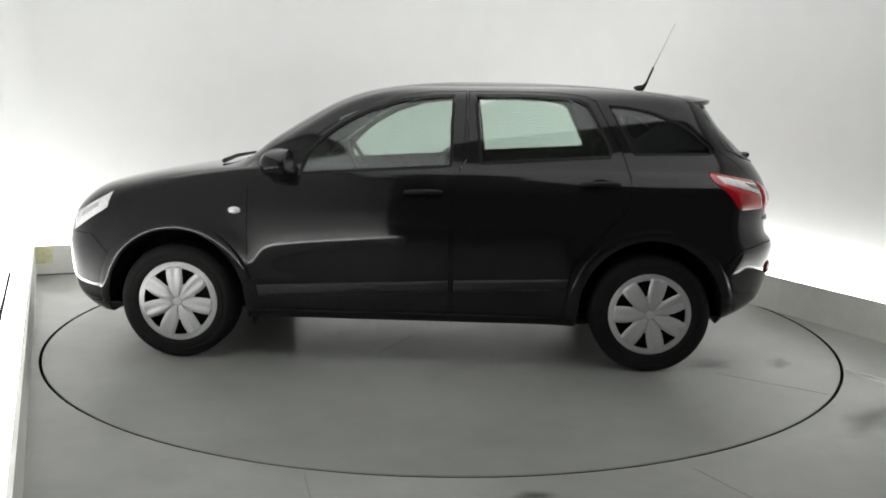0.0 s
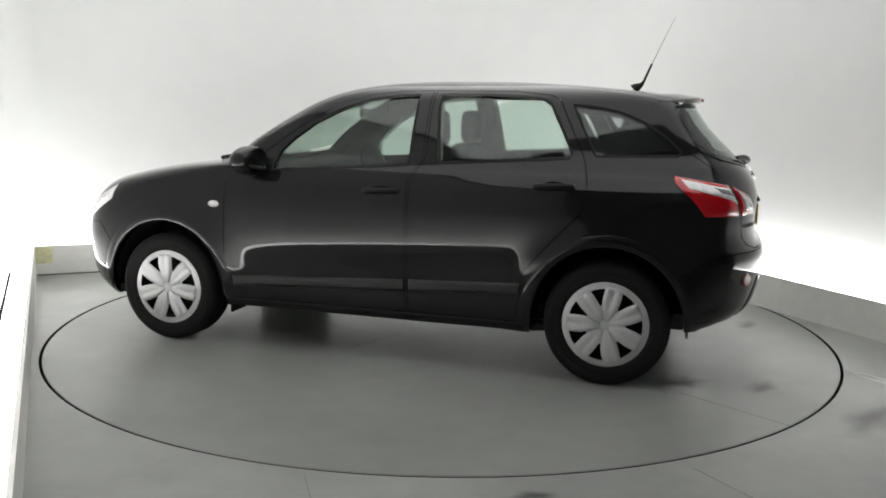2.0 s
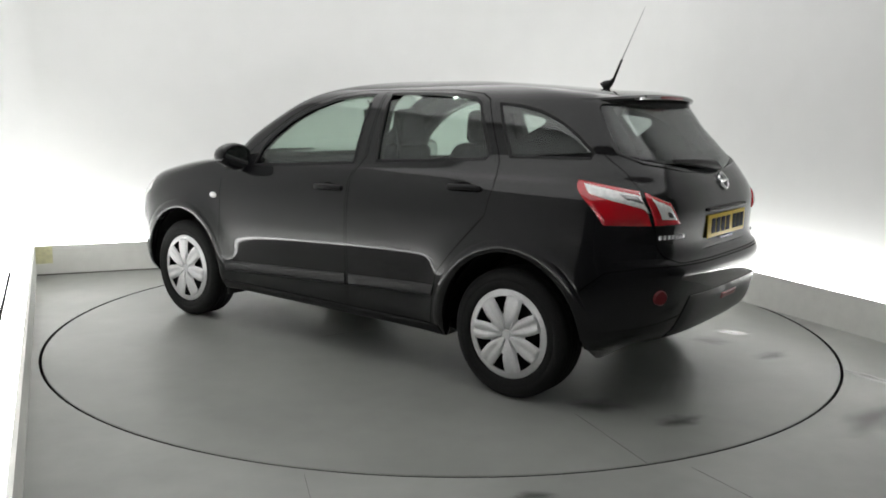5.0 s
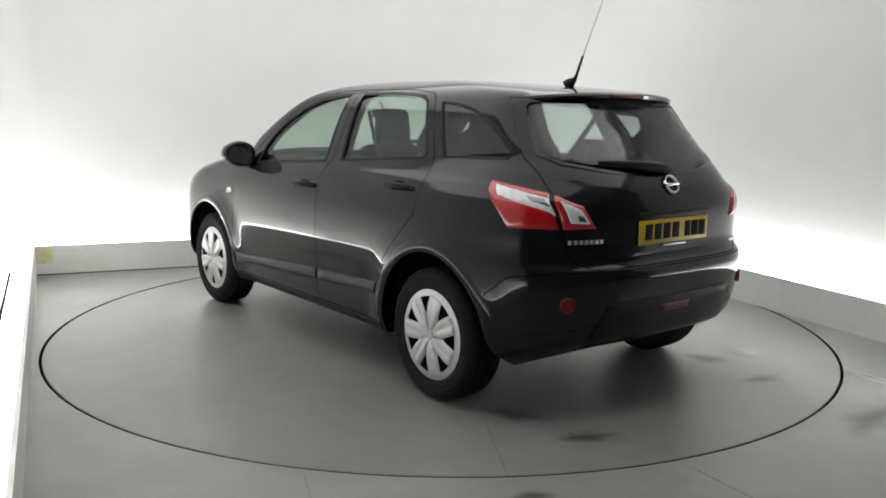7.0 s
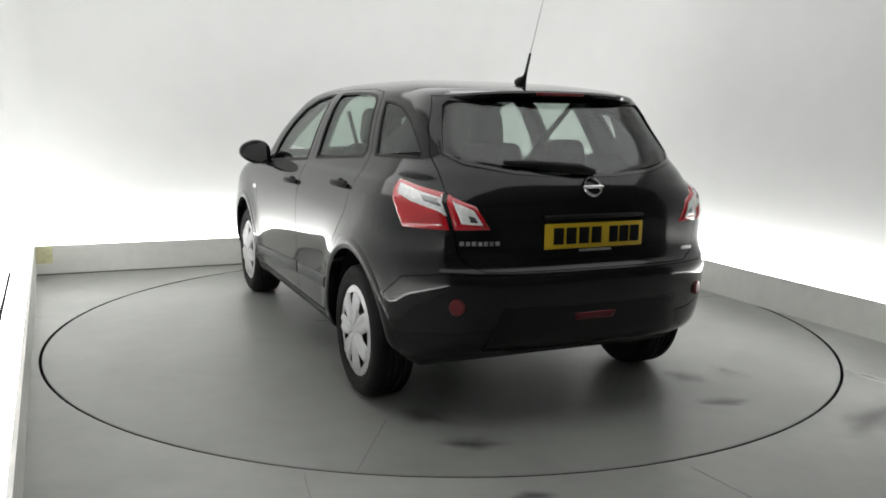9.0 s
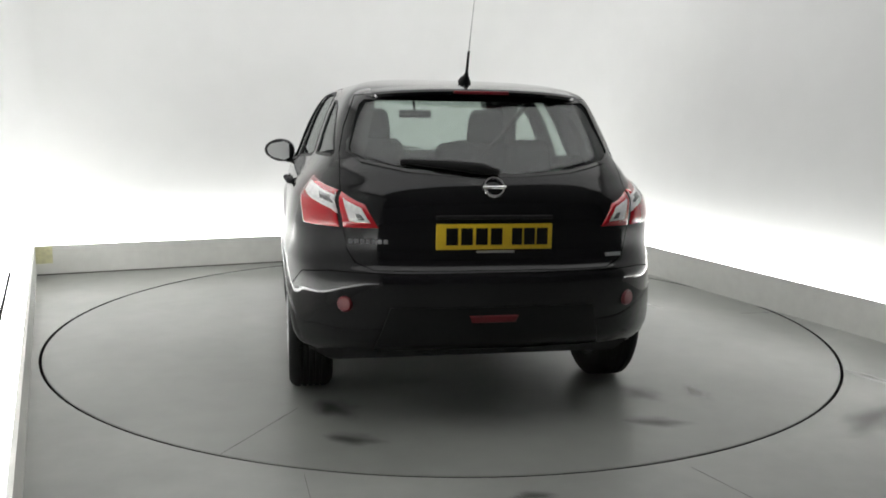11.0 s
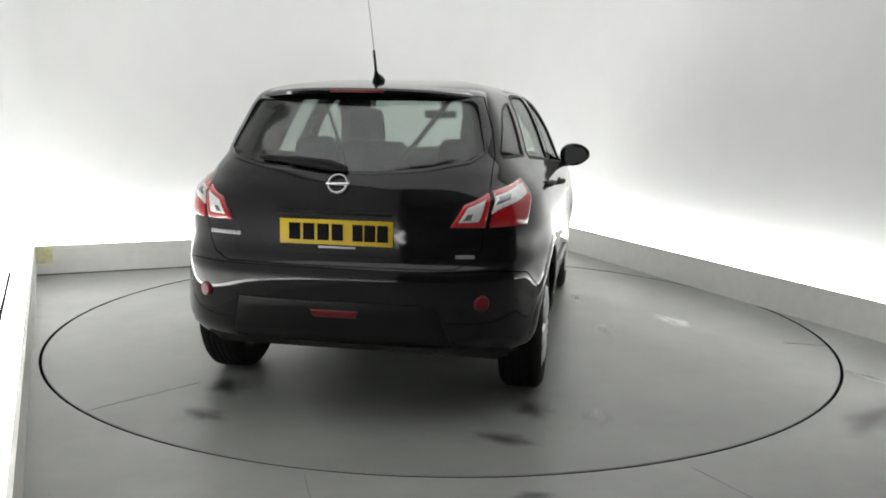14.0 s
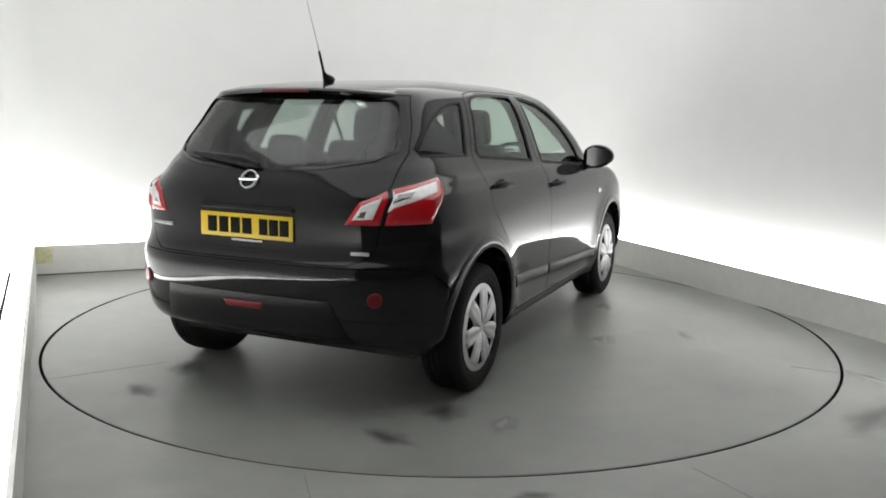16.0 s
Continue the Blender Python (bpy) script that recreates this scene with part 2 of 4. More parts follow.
# cyclorama wall: one sheet with rounded corners, 6 cm thick
WL, WR, WB = U_L - SET, U_R + SET, V_B + SET
RL, RC = 0.28, 0.8
path = [(WL + 0.0297 * (V_B - V_FL), V_FL)]
for k in range(13):
    a = math.pi - k * math.pi / 24
    path.append((WL + RL + RL * math.cos(a), WB - RL + RL * math.sin(a)))
for k in range(13):
    a = math.pi / 2 - k * math.pi / 24
    path.append((WR - RC + RC * math.cos(a), WB - RC + RC * math.sin(a)))
path.append((WR, V_F))
bm = bmesh.new()
cols = []
for i, (x, y) in enumerate(path):
    p0, p1 = path[max(i - 1, 0)], path[min(i + 1, len(path) - 1)]
    d = Vector((p1[0] - p0[0], p1[1] - p0[1])).normalized()
    n = Vector((-d.y, d.x)) * 0.06
    cols.append([bm.verts.new(q) for q in ((x, y, 0.003), (x, y, H_BOOTH), (x + n.x, y + n.y, H_BOOTH), (x + n.x, y + n.y, 0.003))])
for a, b in zip(cols, cols[1:]):
    for k in range(4):
        bm.faces.new((a[k], a[(k + 1) % 4], b[(k + 1) % 4], b[k]))
bm.faces.new(cols[0])
bm.faces.new(cols[-1][::-1])
bmesh.ops.recalc_face_normals(bm, faces=bm.faces[:])
smooth_by_angle(bm, 30)
setting("wall_cyclorama", bm, WALL, "smooth white studio wall with rounded corners", "wall")
setting("ceiling", box(WL - 0.06, WR + 0.06, V_F, WB + 0.06, H_BOOTH + 0.002, H_BOOTH + 0.08), WALL, "white painted booth ceiling", "ceiling")
# dim hall round the open front
setting("wall_hall_left", box(-6.0, -5.9, -8.5, V_F, 0.003, 4.0), HALL, "dark plain hall wall", "wall")
setting("wall_hall_right", box(5.9, 6.0, -8.5, V_F, 0.003, 4.0), HALL, "dark plain hall wall", "wall")
setting("wall_hall_back", box(-6.0, 6.0, -8.6, -8.502, 0.003, 4.0), HALL, "dark plain hall wall", "wall")
setting("wall_front_left", box(-5.9, WL - 0.062, V_F - 0.1, V_F, 0.003, 4.0), HALL, "dark plain hall wall beside the booth", "wall")
setting("wall_front_right", box(WR + 0.062, 5.9, V_F - 0.1, V_F, 0.003, 4.0), HALL, "dark plain hall wall beside the booth", "wall")
setting("wall_front_top", box(WL - 0.062, WR + 0.062, V_F - 0.1, V_F - 0.002, H_BOOTH, 4.0), HALL, "dark fascia over the booth", "wall")
setting("ceiling_hall", box(-6.0, 6.0, -8.6, V_F, 4.002, 4.1), HALL, "dark hall ceiling", "ceiling")
# lit ceiling panel
lamp = new("ceiling_light")
tagged(lamp, "large white light panel hung under the booth ceiling", "ceiling light")
lamp.matrix_world = T_ROOM @ pose(0, 0.0, H_BOOTH - 0.10)
part("diffuser", box(-2.5, 2.35, -3.05, 2.5, 0.0, 0.02), PANEL, lamp, "glowing white diffuser")
bm = join([box(-2.56, -2.502, -3.11, 2.56, -0.01, 0.10, 0.005), box(2.352, 2.41, -3.11, 2.56, -0.01, 0.10, 0.005),
           box(-2.5, 2.35, -3.11, -3.052, -0.01, 0.10, 0.005), box(-2.5, 2.35, 2.502, 2.56, -0.01, 0.10, 0.005)])
part("frame", bm, ALU, lamp, "thin aluminium frame")

# ---- turntable ----
table = new("turntable")
tagged(table, "large round grey turntable flush with the floor, damp in places", "turntable")
bm = bmesh.new()
rings = []
for r, z in ((0.02, 0.0), (0.8, 0.0), (1.6, 0.0), (R_TABLE - 0.004, 0.0), (R_TABLE, -0.004), (R_TABLE, -0.05)):
    rings.append([bm.verts.new((r * math.cos(2 * math.pi * i / N), r * math.sin(2 * math.pi * i / N), z)) for i in range(N)])
# the rim's side takes the gap's shade colour too
for a, b in zip(rings, rings[1:]):
    for i in range(N):
        bm.faces.new((a[i], b[i], b[(i + 1) % N], a[(i + 1) % N])).material_index = 1 if b is rings[-1] else 0
bm.faces.new(rings[0])
part("plate", bm, TABLE, table).data.materials.append(GAP_SHADE)
# joints between the plate's sections
for ang, r0, r1 in ((148.4, 1.85, 2.45), (-90.0, 2.2, 2.45), (68.0, 0.42, 0.85)):
    bm = box(r0, r1, -0.0013, 0.0013, -0.01, 0.0012, m=pose(0, 0, 0, 0, 0, ang))
    part("joint", bm, JOINT, table, "thin dark joint between plates")


def puddle(x, y, rx, ry, turn, seed, material, base):
    rnd = random.Random(seed)
    bm = bmesh.new()
    ph = [rnd.uniform(0, 6.28) for _ in range(4)]
    n = 40
    rim = []
    for i in range(n):
        a = 2 * math.pi * i / n
        k = 1 + 0.16 * math.sin(2 * a + ph[0]) + 0.10 * math.sin(3 * a + ph[1])
        rim.append(bm.verts.new((k * math.cos(a), k * math.sin(a), 0)))
    bm.faces.new(rim)
    ob = part("wet_patch", bm, material, base, "small shiny wet patch" if material is WATER else "dark damp stain")
    ob.matrix_basis = pose(x, y, 0.0012 + 0.0002 * seed, 0, 0, turn) @ Matrix.Diagonal((rx, ry, 1, 1))


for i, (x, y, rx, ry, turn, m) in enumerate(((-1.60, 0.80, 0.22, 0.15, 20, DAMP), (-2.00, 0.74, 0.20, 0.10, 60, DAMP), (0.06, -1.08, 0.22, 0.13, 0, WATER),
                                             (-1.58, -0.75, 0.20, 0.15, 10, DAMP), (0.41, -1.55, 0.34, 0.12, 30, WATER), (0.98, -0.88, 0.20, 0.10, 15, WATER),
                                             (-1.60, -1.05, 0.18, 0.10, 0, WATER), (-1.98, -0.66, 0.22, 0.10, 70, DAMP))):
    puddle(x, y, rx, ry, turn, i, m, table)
for i, (x, y, rx, ry, turn, m) in enumerate(((2.36, -1.10, 0.26, 0.07, -62, WATER), (2.05, -1.75, 0.40, 0.16, 40, DAMP), (0.35, -2.62, 0.14, 0.07, 5, DAMP))):
    puddle(x, y, rx, ry, turn, i, m, ground)

# ---- the car: nose along +x, left side +y, origin on the ground midway between the axles ----
def table_of(*rows):
    xs = [r[0] for r in rows]
    ys = [r[1] for r in rows]
    n = len(xs)
    d = [(ys[i + 1] - ys[i]) / (xs[i + 1] - xs[i]) for i in range(n - 1)]
    m = [d[0]] + [0 if d[i - 1] * d[i] <= 0 else 2 * d[i - 1] * d[i] / (d[i - 1] + d[i]) for i in range(1, n - 1)] + [d[-1]]

    def f(x):
        if x <= xs[0]:
            return ys[0]
        if x >= xs[-1]:
            return ys[-1]
        i = max(k for k in range(n - 1) if xs[k] <= x)
        h = xs[i + 1] - xs[i]
        t = (x - xs[i]) / h
        return ((1 + 2 * t) * (1 - t) ** 2 * ys[i] + t * (1 - t) ** 2 * h * m[i] + t * t * (3 - 2 * t) * ys[i + 1] + t * t * (t - 1) * h * m[i + 1])
    return f


Z_LOW, Z_TOP = 0.245, 1.592
# front outline on the centreline, by height
front_x = table_of((0.2, 1.96), (0.26, 2.037), (0.32, 2.085), (0.45, 2.122), (0.6, 2.125), (0.72, 2.102), (0.8, 2.072), (0.88, 2.005), (0.95, 1.905), (1, 1.735),
        (1.04, 1.53), (1.07, 1.32), (1.09, 1.124), (1.12, 1.04), (1.24, 0.866), (1.36, 0.673), (1.46, 0.493), (1.52, 0.334), (1.555, 0.153), (1.577, -0.069),
        (1.588, -0.279), (1.592, -0.42))
rear_x = table_of((0.2, -1.8), (0.28, -1.888), (0.34, -1.985), (0.4, -2.04), (0.5, -2.074), (0.6, -2.096), (0.68, -2.104), (0.712, -2.092), (0.745, -2.060),
        (0.8, -2.046), (0.95, -2.052), (1.05, -2.03), (1.12, -1.988), (1.2, -1.911), (1.34, -1.771), (1.45, -1.694), (1.49, -1.656), (1.52, -1.536), (1.555, -1.196),
        (1.577, -0.847), (1.588, -0.598), (1.592, -0.44))
half_w = table_of((0.2, 0.81), (0.28, 0.861), (0.36, 0.886), (0.5, 0.895), (0.7, 0.902), (0.86, 0.899), (0.96, 0.882), (1.04, 0.86), (1.09, 0.832), (1.13, 0.815),
        (1.3, 0.751), (1.44, 0.682), (1.49, 0.644), (1.525, 0.585), (1.553, 0.498), (1.576, 0.356), (1.587, 0.197), (1.592, 0.005))
front_len = table_of((0.2, 0.64), (0.7, 0.58), (0.9, 0.56), (1, 0.56), (1.06, 0.45), (1.09, 0.365), (1.24, 0.248), (1.44, 0.231), (1.52, 0.247), (1.577, 0.15),
        (1.592, 0.005))
rear_len = table_of((0.2, 0.6), (0.6, 0.76), (0.7, 0.8), (0.745, 0.745), (0.8, 0.752), (1.05, 0.773), (1.15, 0.56), (1.3, 0.37), (1.45, 0.322), (1.52, 0.314),
        (1.577, 0.16), (1.592, 0.005))
N_F, N_R = 3.0, 3.3


def taper(x, z):
    up = min(1, max(0, (z - 1.02) / 0.18))
    return 1 - 0.012 * max(0, (x - 0.5) / 1.6) ** 2 - 0.02 * max(0, (-x - 0.9) / 1.1) ** 2 - 0.092 * up * max(0, (-x - 0.3) / 1.15) ** 1.3


def flare(x, z):
    """Swell of the wings round the wheels, and a shallow hollow low in the doors."""
    out = 0.0
    for ax in (1.315, -1.315):
        r = math.hypot(x - ax, z - 0.335)
        out += 0.020 * math.exp(-((r - 0.43) / 0.085) ** 2)
    out += 0.006 * math.exp(-((z - 1.078) / 0.020) ** 2) * max(0, 1 - ((x + 0.35) / 1.5) ** 6)
    return out - 0.005 * math.exp(-((z - 0.53) / 0.10) ** 2) * max(0, 1 - (abs(x) / 0.95) ** 4)


def side_y(x, z):
    """Half width of the body at a place along it and a height."""
    w, xf, xr, lf, lr = half_w(z), front_x(z), rear_x(z), front_len(z), rear_len(z)
    k = taper(x, z)
    if x > xf - lf:
        t = min(1, (x - xf + lf) / lf)
        return (k * w + flare(x, z)) * (1 - t ** N_F) ** (1 / N_F)
    if x < xr + lr:
        t = min(1, (xr + lr - x) / lr)
        return (k * w + flare(x, z)) * (1 - t ** N_R) ** (1 / N_R)
    return k * w + flare(x, z)


def end_x(y, z, rear):
    """The body's surface at the rear or the front, by side offset and height."""
    w = half_w(z)
    q = min(0.995, abs(y) / (w * taper(-1.7 if rear else 1.3 if z < 1.05 else 0.6, z)))
    if rear:
        return rear_x(z) + rear_len(z) * (1 - (1 - q ** N_R) ** (1 / N_R))
    return front_x(z) - front_len(z) * (1 - (1 - q ** N_F) ** (1 / N_F))


def outline(z, inset=None):
    """Closed horizontal slice of the body."""
    zz = z
    if inset:
        zz = min(z + 0.035, 1.588)
    w, xf, xr, lf, lr = half_w(zz), front_x(zz), rear_x(zz), front_len(zz), rear_len(zz)
    if inset:
        w, xf, xr = w - 0.045, min(xf - 0.045, 1.02), max(xr + 0.06, -1.93)
    nf, ns, nr = 26, 110, 26
    pts = []
    for i in range(nf):
        a = math.pi / 2 * i / nf
        pts.append((xf - lf + lf * math.cos(a) ** (2 / N_F), w * math.sin(a) ** (2 / N_F)))
    for i in range(ns + 1):
        pts.append((xf - lf + (xr + lr - xf + lf) * i / ns, w))
    for i in range(nr - 1, -1, -1):
        a = math.pi / 2 * i / nr
        pts.append((xr + lr - lr * math.cos(a) ** (2 / N_R), w * math.sin(a) ** (2 / N_R)))
    half = [(x, y * (taper(x, z) + (0 if inset else flare(x, z) / w))) for x, y in pts]
    return half + [(x, -y) for x, y in half[-2:0:-1]]


def skin(levels, inset=None):
    verts, faces = [], []
    n = 0
    for z in levels:
        o = outline(z, inset)
        n = len(o)
        verts += [(x, y, z) for x, y in o]
    for j in range(len(levels) - 1):
        for i in range(n):
            k = (i + 1) % n
            faces.append((j * n + i, j * n + k, (j + 1) * n + k, (j + 1) * n + i))
    faces.append(tuple(range(n))[::-1])
    faces.append(tuple((len(levels) - 1) * n + i for i in range(n)))
    return verts, faces


levels = sorted(set([round(Z_LOW + 0.02 * i, 4) for i in range(37)] + [0.72 + 0.01 * i for i in range(5)] + [round(0.97 + 0.008 * i, 4) for i in range(20)] +
                    [round(1.14 + 0.022 * i, 4) for i in range(17)] + [1.51, 1.52, 1.53, 1.54, 1.548, 1.556, 1.563, 1.57, 1.576, 1.581, 1.585, 1.5865, 1.5885, 1.590, 1.5912, 1.592]))
levels = [z for z in levels if Z_LOW <= z <= Z_TOP]
ov, of = skin(levels)
outer_me = mesh_from("body_skin", ov, of, PAINT)
inner_levels = [0.76 + 0.026 * i for i in range(30)]
inner_levels = [z for z in inner_levels if z < 1.52] + [1.53, 1.54, 1.548]
iv, i_f = skin(inner_levels, True)
shell_me = outer_me.copy()

from mathutils.bvhtree import BVHTree
SKIN_TREE = BVHTree.FromPolygons(ov, of)
SKIN_NORMALS = [v.normal.copy() for v in outer_me.vertices]


def cut(me, cutter, how):
    a, b = new("cut_a", me), new("cut_b", bpy.data.meshes.new("cutter"))
    cutter.to_mesh(b.data)
    b.data.materials.append(CABIN)
    mod = a.modifiers.new("cut", "BOOLEAN")
    mod.operation, mod.solver, mod.object = how, "EXACT", b
    out = bpy.data.meshes.new_from_object(a.evaluated_get(bpy.context.evaluated_depsgraph_get()))
    cut_me = b.data
    bpy.data.objects.remove(a)
    bpy.data.objects.remove(b)
    bpy.data.meshes.remove(cut_me)
    return out


def true_normals(me):
    """Give the outer faces the shading of the uncut skin."""
    near = []
    for v in me.vertices:
        loc, nor, idx, dist = SKIN_TREE.find_nearest(v.co)
        if dist > 5e-4 or len(of[idx]) > 4:
            near.append(None)
            continue
        acc, ws = Vector(), 0
        for i in of[idx]:
            w = 1 / ((Vector(ov[i]) - v.co).length + 1e-4)
            acc += SKIN_NORMALS[i] * w
        near.append(acc.normalized())
    out = [None] * len(me.loops)
    for p in me.polygons:
        p.use_smooth = True
        for li in p.loop_indices:
            n = near[me.loops[li].vertex_index]
            out[li] = n if n is not None and n.dot(p.normal) > 0.8 else p.normal.copy()
    me.normals_split_custom_set(out)
    return me


# side openings in the plane of the car's length and height
def chain(f_low, f_top, x0, x1, n=14):
    xs = [x0 + (x1 - x0) * i / n for i in range(n + 1)]
    return [(x, f_low(x)) for x in xs] + [(x, f_top(x)) for x in xs[::-1]]


WIN_FRONT = [(0.61, 1.066), (0.585, 1.165), (0.51, 1.242), (0.40, 1.325), (0.25, 1.405), (0.07, 1.463), (-0.10, 1.487), (-0.21, 1.492), (-0.205, 1.118)]
WIN_REAR = [(-0.38, 1.134), (-0.338, 1.495), (-0.60, 1.497), (-0.80, 1.488), (-0.91, 1.474), (-0.955, 1.448), (-1.03, 1.31), (-1.085, 1.20), (-1.075, 1.178)]
WIN_QUARTER = [(-1.215, 1.190), (-1.075, 1.452), (-1.20, 1.440), (-1.32, 1.415), (-1.44, 1.365), (-1.55, 1.295), (-1.635, 1.222), (-1.63, 1.198)]
QUARTER_CLEAR = [(-1.125, 1.405), (-1.25, 1.396), (-1.335, 1.380), (-1.352, 1.366), (-1.34, 1.350), (-1.222, 1.272), (-1.205, 1.280)]
WIN_SCREEN = [(-0.67, 1.125), (-0.40, 1.108), (0.40, 1.108), (0.67, 1.125), (0.62, 1.24), (0.54, 1.40), (0.46, 1.505), (0.2, 1.525), (-0.2, 1.525), (-0.46, 1.505), (-0.54, 1.40), (-0.62, 1.24)]
WIN_BACK = [(-0.615, 1.225), (-0.56, 1.188), (-0.36, 1.150), (-0.15, 1.134), (0.15, 1.134), (0.36, 1.150), (0.56, 1.188), (0.615, 1.225), (0.61, 1.26), (0.555, 1.435), (0.53, 1.455), (-0.53, 1.455), (-0.555, 1.435), (-0.61, 1.26)]
AXLE, HUB_Z, R_TYRE = 1.315, 0.3265, 0.327

cabin_bm = bmesh.new()
cabin_bm.from_mesh(mesh_from("cabin_space", iv, i_f, CABIN))
shell_me = cut(shell_me, cabin_bm, "DIFFERENCE")
cutters = []
for poly in (WIN_FRONT, WIN_REAR, WIN_QUARTER):
    cutters += [prism(poly, "y", 0.45, 1.05), prism(poly, "y", -1.05, -0.45)]
shell_me = cut(shell_me, join(cutters), "DIFFERENCE")
cutters = [prism(WIN_SCREEN, "x", 0.10, 1.35), prism(WIN_BACK, "x", -2.3, -1.44)]
for sx in (1, -1):
    for sy in (1, -1):
        arch = [(sx * AXLE + 0.398 * math.cos(a), 0.335 + 0.412 * math.sin(a)) for a in [math.pi * (i / 24) for i in range(25)]]
        arch += [(sx * AXLE - 0.403, 0.1), (sx * AXLE + 0.403, 0.1)]
        cutters.append(prism(arch, "y", *sorted((sy * 0.52, sy * 1.1))))
cutters.append(prism([(-1.73, 0.1), (-1.73, 0.30), (-1.88, 0.345), (-2.4, 0.35), (-2.4, 0.1)], "y", -1.1, 1.1))
cutters.append(prism([(-0.30, 0.765), (0.30, 0.765), (0.315, 0.80), (0.30, 0.965), (-0.30, 0.965), (-0.315, 0.80)], "x", -2.3, -2.045))
shell_me = cut(shell_me, join(cutters), "DIFFERENCE")

car = new("car")
tagged(car, "black five-door crossover car with silver hubcaps on the turntable", "car")


def shrink(poly, d):
    cx, cy = sum(p[0] for p in poly) / len(poly), sum(p[1] for p in poly) / len(poly)
    return [(x + d * (1 if x < cx else -1), y + d * (1 if y < cy else -1)) for x, y in poly]


DOOR_FRONT = [(0.885, 0.30), (0.905, 0.45), (0.91, 0.70), (0.905, 0.98), (0.80, 1.06), (0.66, 1.175), (0.53, 1.275), (0.41, 1.362), (0.25, 1.443), (0.07, 1.497), (-0.10, 1.519), (-0.285, 1.523), (-0.285, 1.16), (-0.245, 1.095), (-0.215, 1.02), (-0.215, 0.30)]
DOOR_REAR = [(-0.228, 0.30), (-0.228, 1.02), (-0.258, 1.095), (-0.298, 1.16), (-0.298, 1.523), (-0.75, 1.523), (-0.95, 1.503), (-1.005, 1.475), (-1.09, 1.31), (-1.16, 1.17), (-1.19, 1.05), (-1.17, 0.90), (-1.02, 0.74), (-0.88, 0.58), (-0.84, 0.30)]
TAILGATE = [(-0.53, 0.722), (0.53, 0.722), (0.605, 0.752), (0.635, 0.80), (0.652, 0.90), (0.66, 1.08), (0.655, 1.22), (0.63, 1.33), (0.572, 1.478), (-0.572, 1.478), (-0.63, 1.33), (-0.655, 1.22), (-0.66, 1.08), (-0.652, 0.90), (-0.635, 0.80), (-0.605, 0.752)]
BUMPER_REAR = [(-1.70, 0.20), (-1.70, 0.60), (-1.80, 0.69), (-1.95, 0.715), (-2.4, 0.715), (-2.4, 0.20)]
BUMPER_FRONT = [(1.72, 0.20), (1.70, 0.60), (1.80, 0.70), (2.4, 0.70), (2.4, 0.20)]
BONNET = [(1.13, -0.60), (1.13, 0.60), (1.45, 0.70), (1.75, 0.66), (1.95, 0.52), (2.05, 0.0), (1.95, -0.52), (1.75, -0.66), (1.45, -0.70)]
pieces = {}
for name, poly, axis, lo, hi in (("door_front", DOOR_FRONT, "y", 0.50, 1.05), ("door_rear", DOOR_REAR, "y", 0.50, 1.05), ("tailgate", TAILGATE, "x", -2.3, -1.46),
                                 ("rear_bumper", BUMPER_REAR, "y", -1.1, 1.1), ("front_bumper", BUMPER_FRONT, "y", -1.1, 1.1), ("bonnet", BONNET, "z", 0.80, 1.3)):
    pieces[name] = true_normals(cut(shell_me, prism(shrink(poly, 0.0035), axis, lo, hi), "INTERSECT"))
body = cut(shell_me, join([prism(DOOR_FRONT, "y", 0.50, 1.05), prism(DOOR_FRONT, "y", -1.05, -0.50), prism(DOOR_REAR, "y", 0.50, 1.05), prism(DOOR_REAR, "y", -1.05, -0.50)]), "DIFFERENCE")
body = cut(body, join([prism(TAILGATE, "x", -2.3, -1.46), prism(BUMPER_FRONT, "y", -1.1, 1.1)]), "DIFFERENCE")
body = cut(body, join([prism(BUMPER_REAR, "y", -1.1, 1.1), prism(BONNET, "z", 0.80, 1.3)]), "DIFFERENCE")
part("body", true_normals(body), PAINT, car, "gloss black painted body shell")
doors = {}
for kind in ("door_front", "door_rear"):
    doors[kind, 1] = part(kind, pieces[kind], PAINT, car)
    doors[kind, -1] = part(kind, true_normals(mirror_y(pieces[kind], kind)), PAINT, car)
tailgate = part("tailgate", pieces["tailgate"], PAINT, car, "gloss black tailgate")
rear_bumper = part("rear_bumper", pieces["rear_bumper"], PAINT, car)
front_bumper = part("front_bumper", pieces["front_bumper"], PAINT, car)
part("bonnet", pieces["bonnet"], PAINT, car)


# glass panes follow the skin, a little inside it
def flip(poly, s):
    return [(s * a, b) for a, b in poly]


def span_at(poly, q, axis):
    hits = []
    for p0, p1 in zip(poly, poly[1:] + poly[:1]):
        a0, a1 = p0[axis], p1[axis]
        if (a0 - q) * (a1 - q) <= 0 and a0 != a1:
            hits.append(p0[1 - axis] + (p1[1 - axis] - p0[1 - axis]) * (q - a0) / (a1 - a0))
    return min(hits), max(hits)


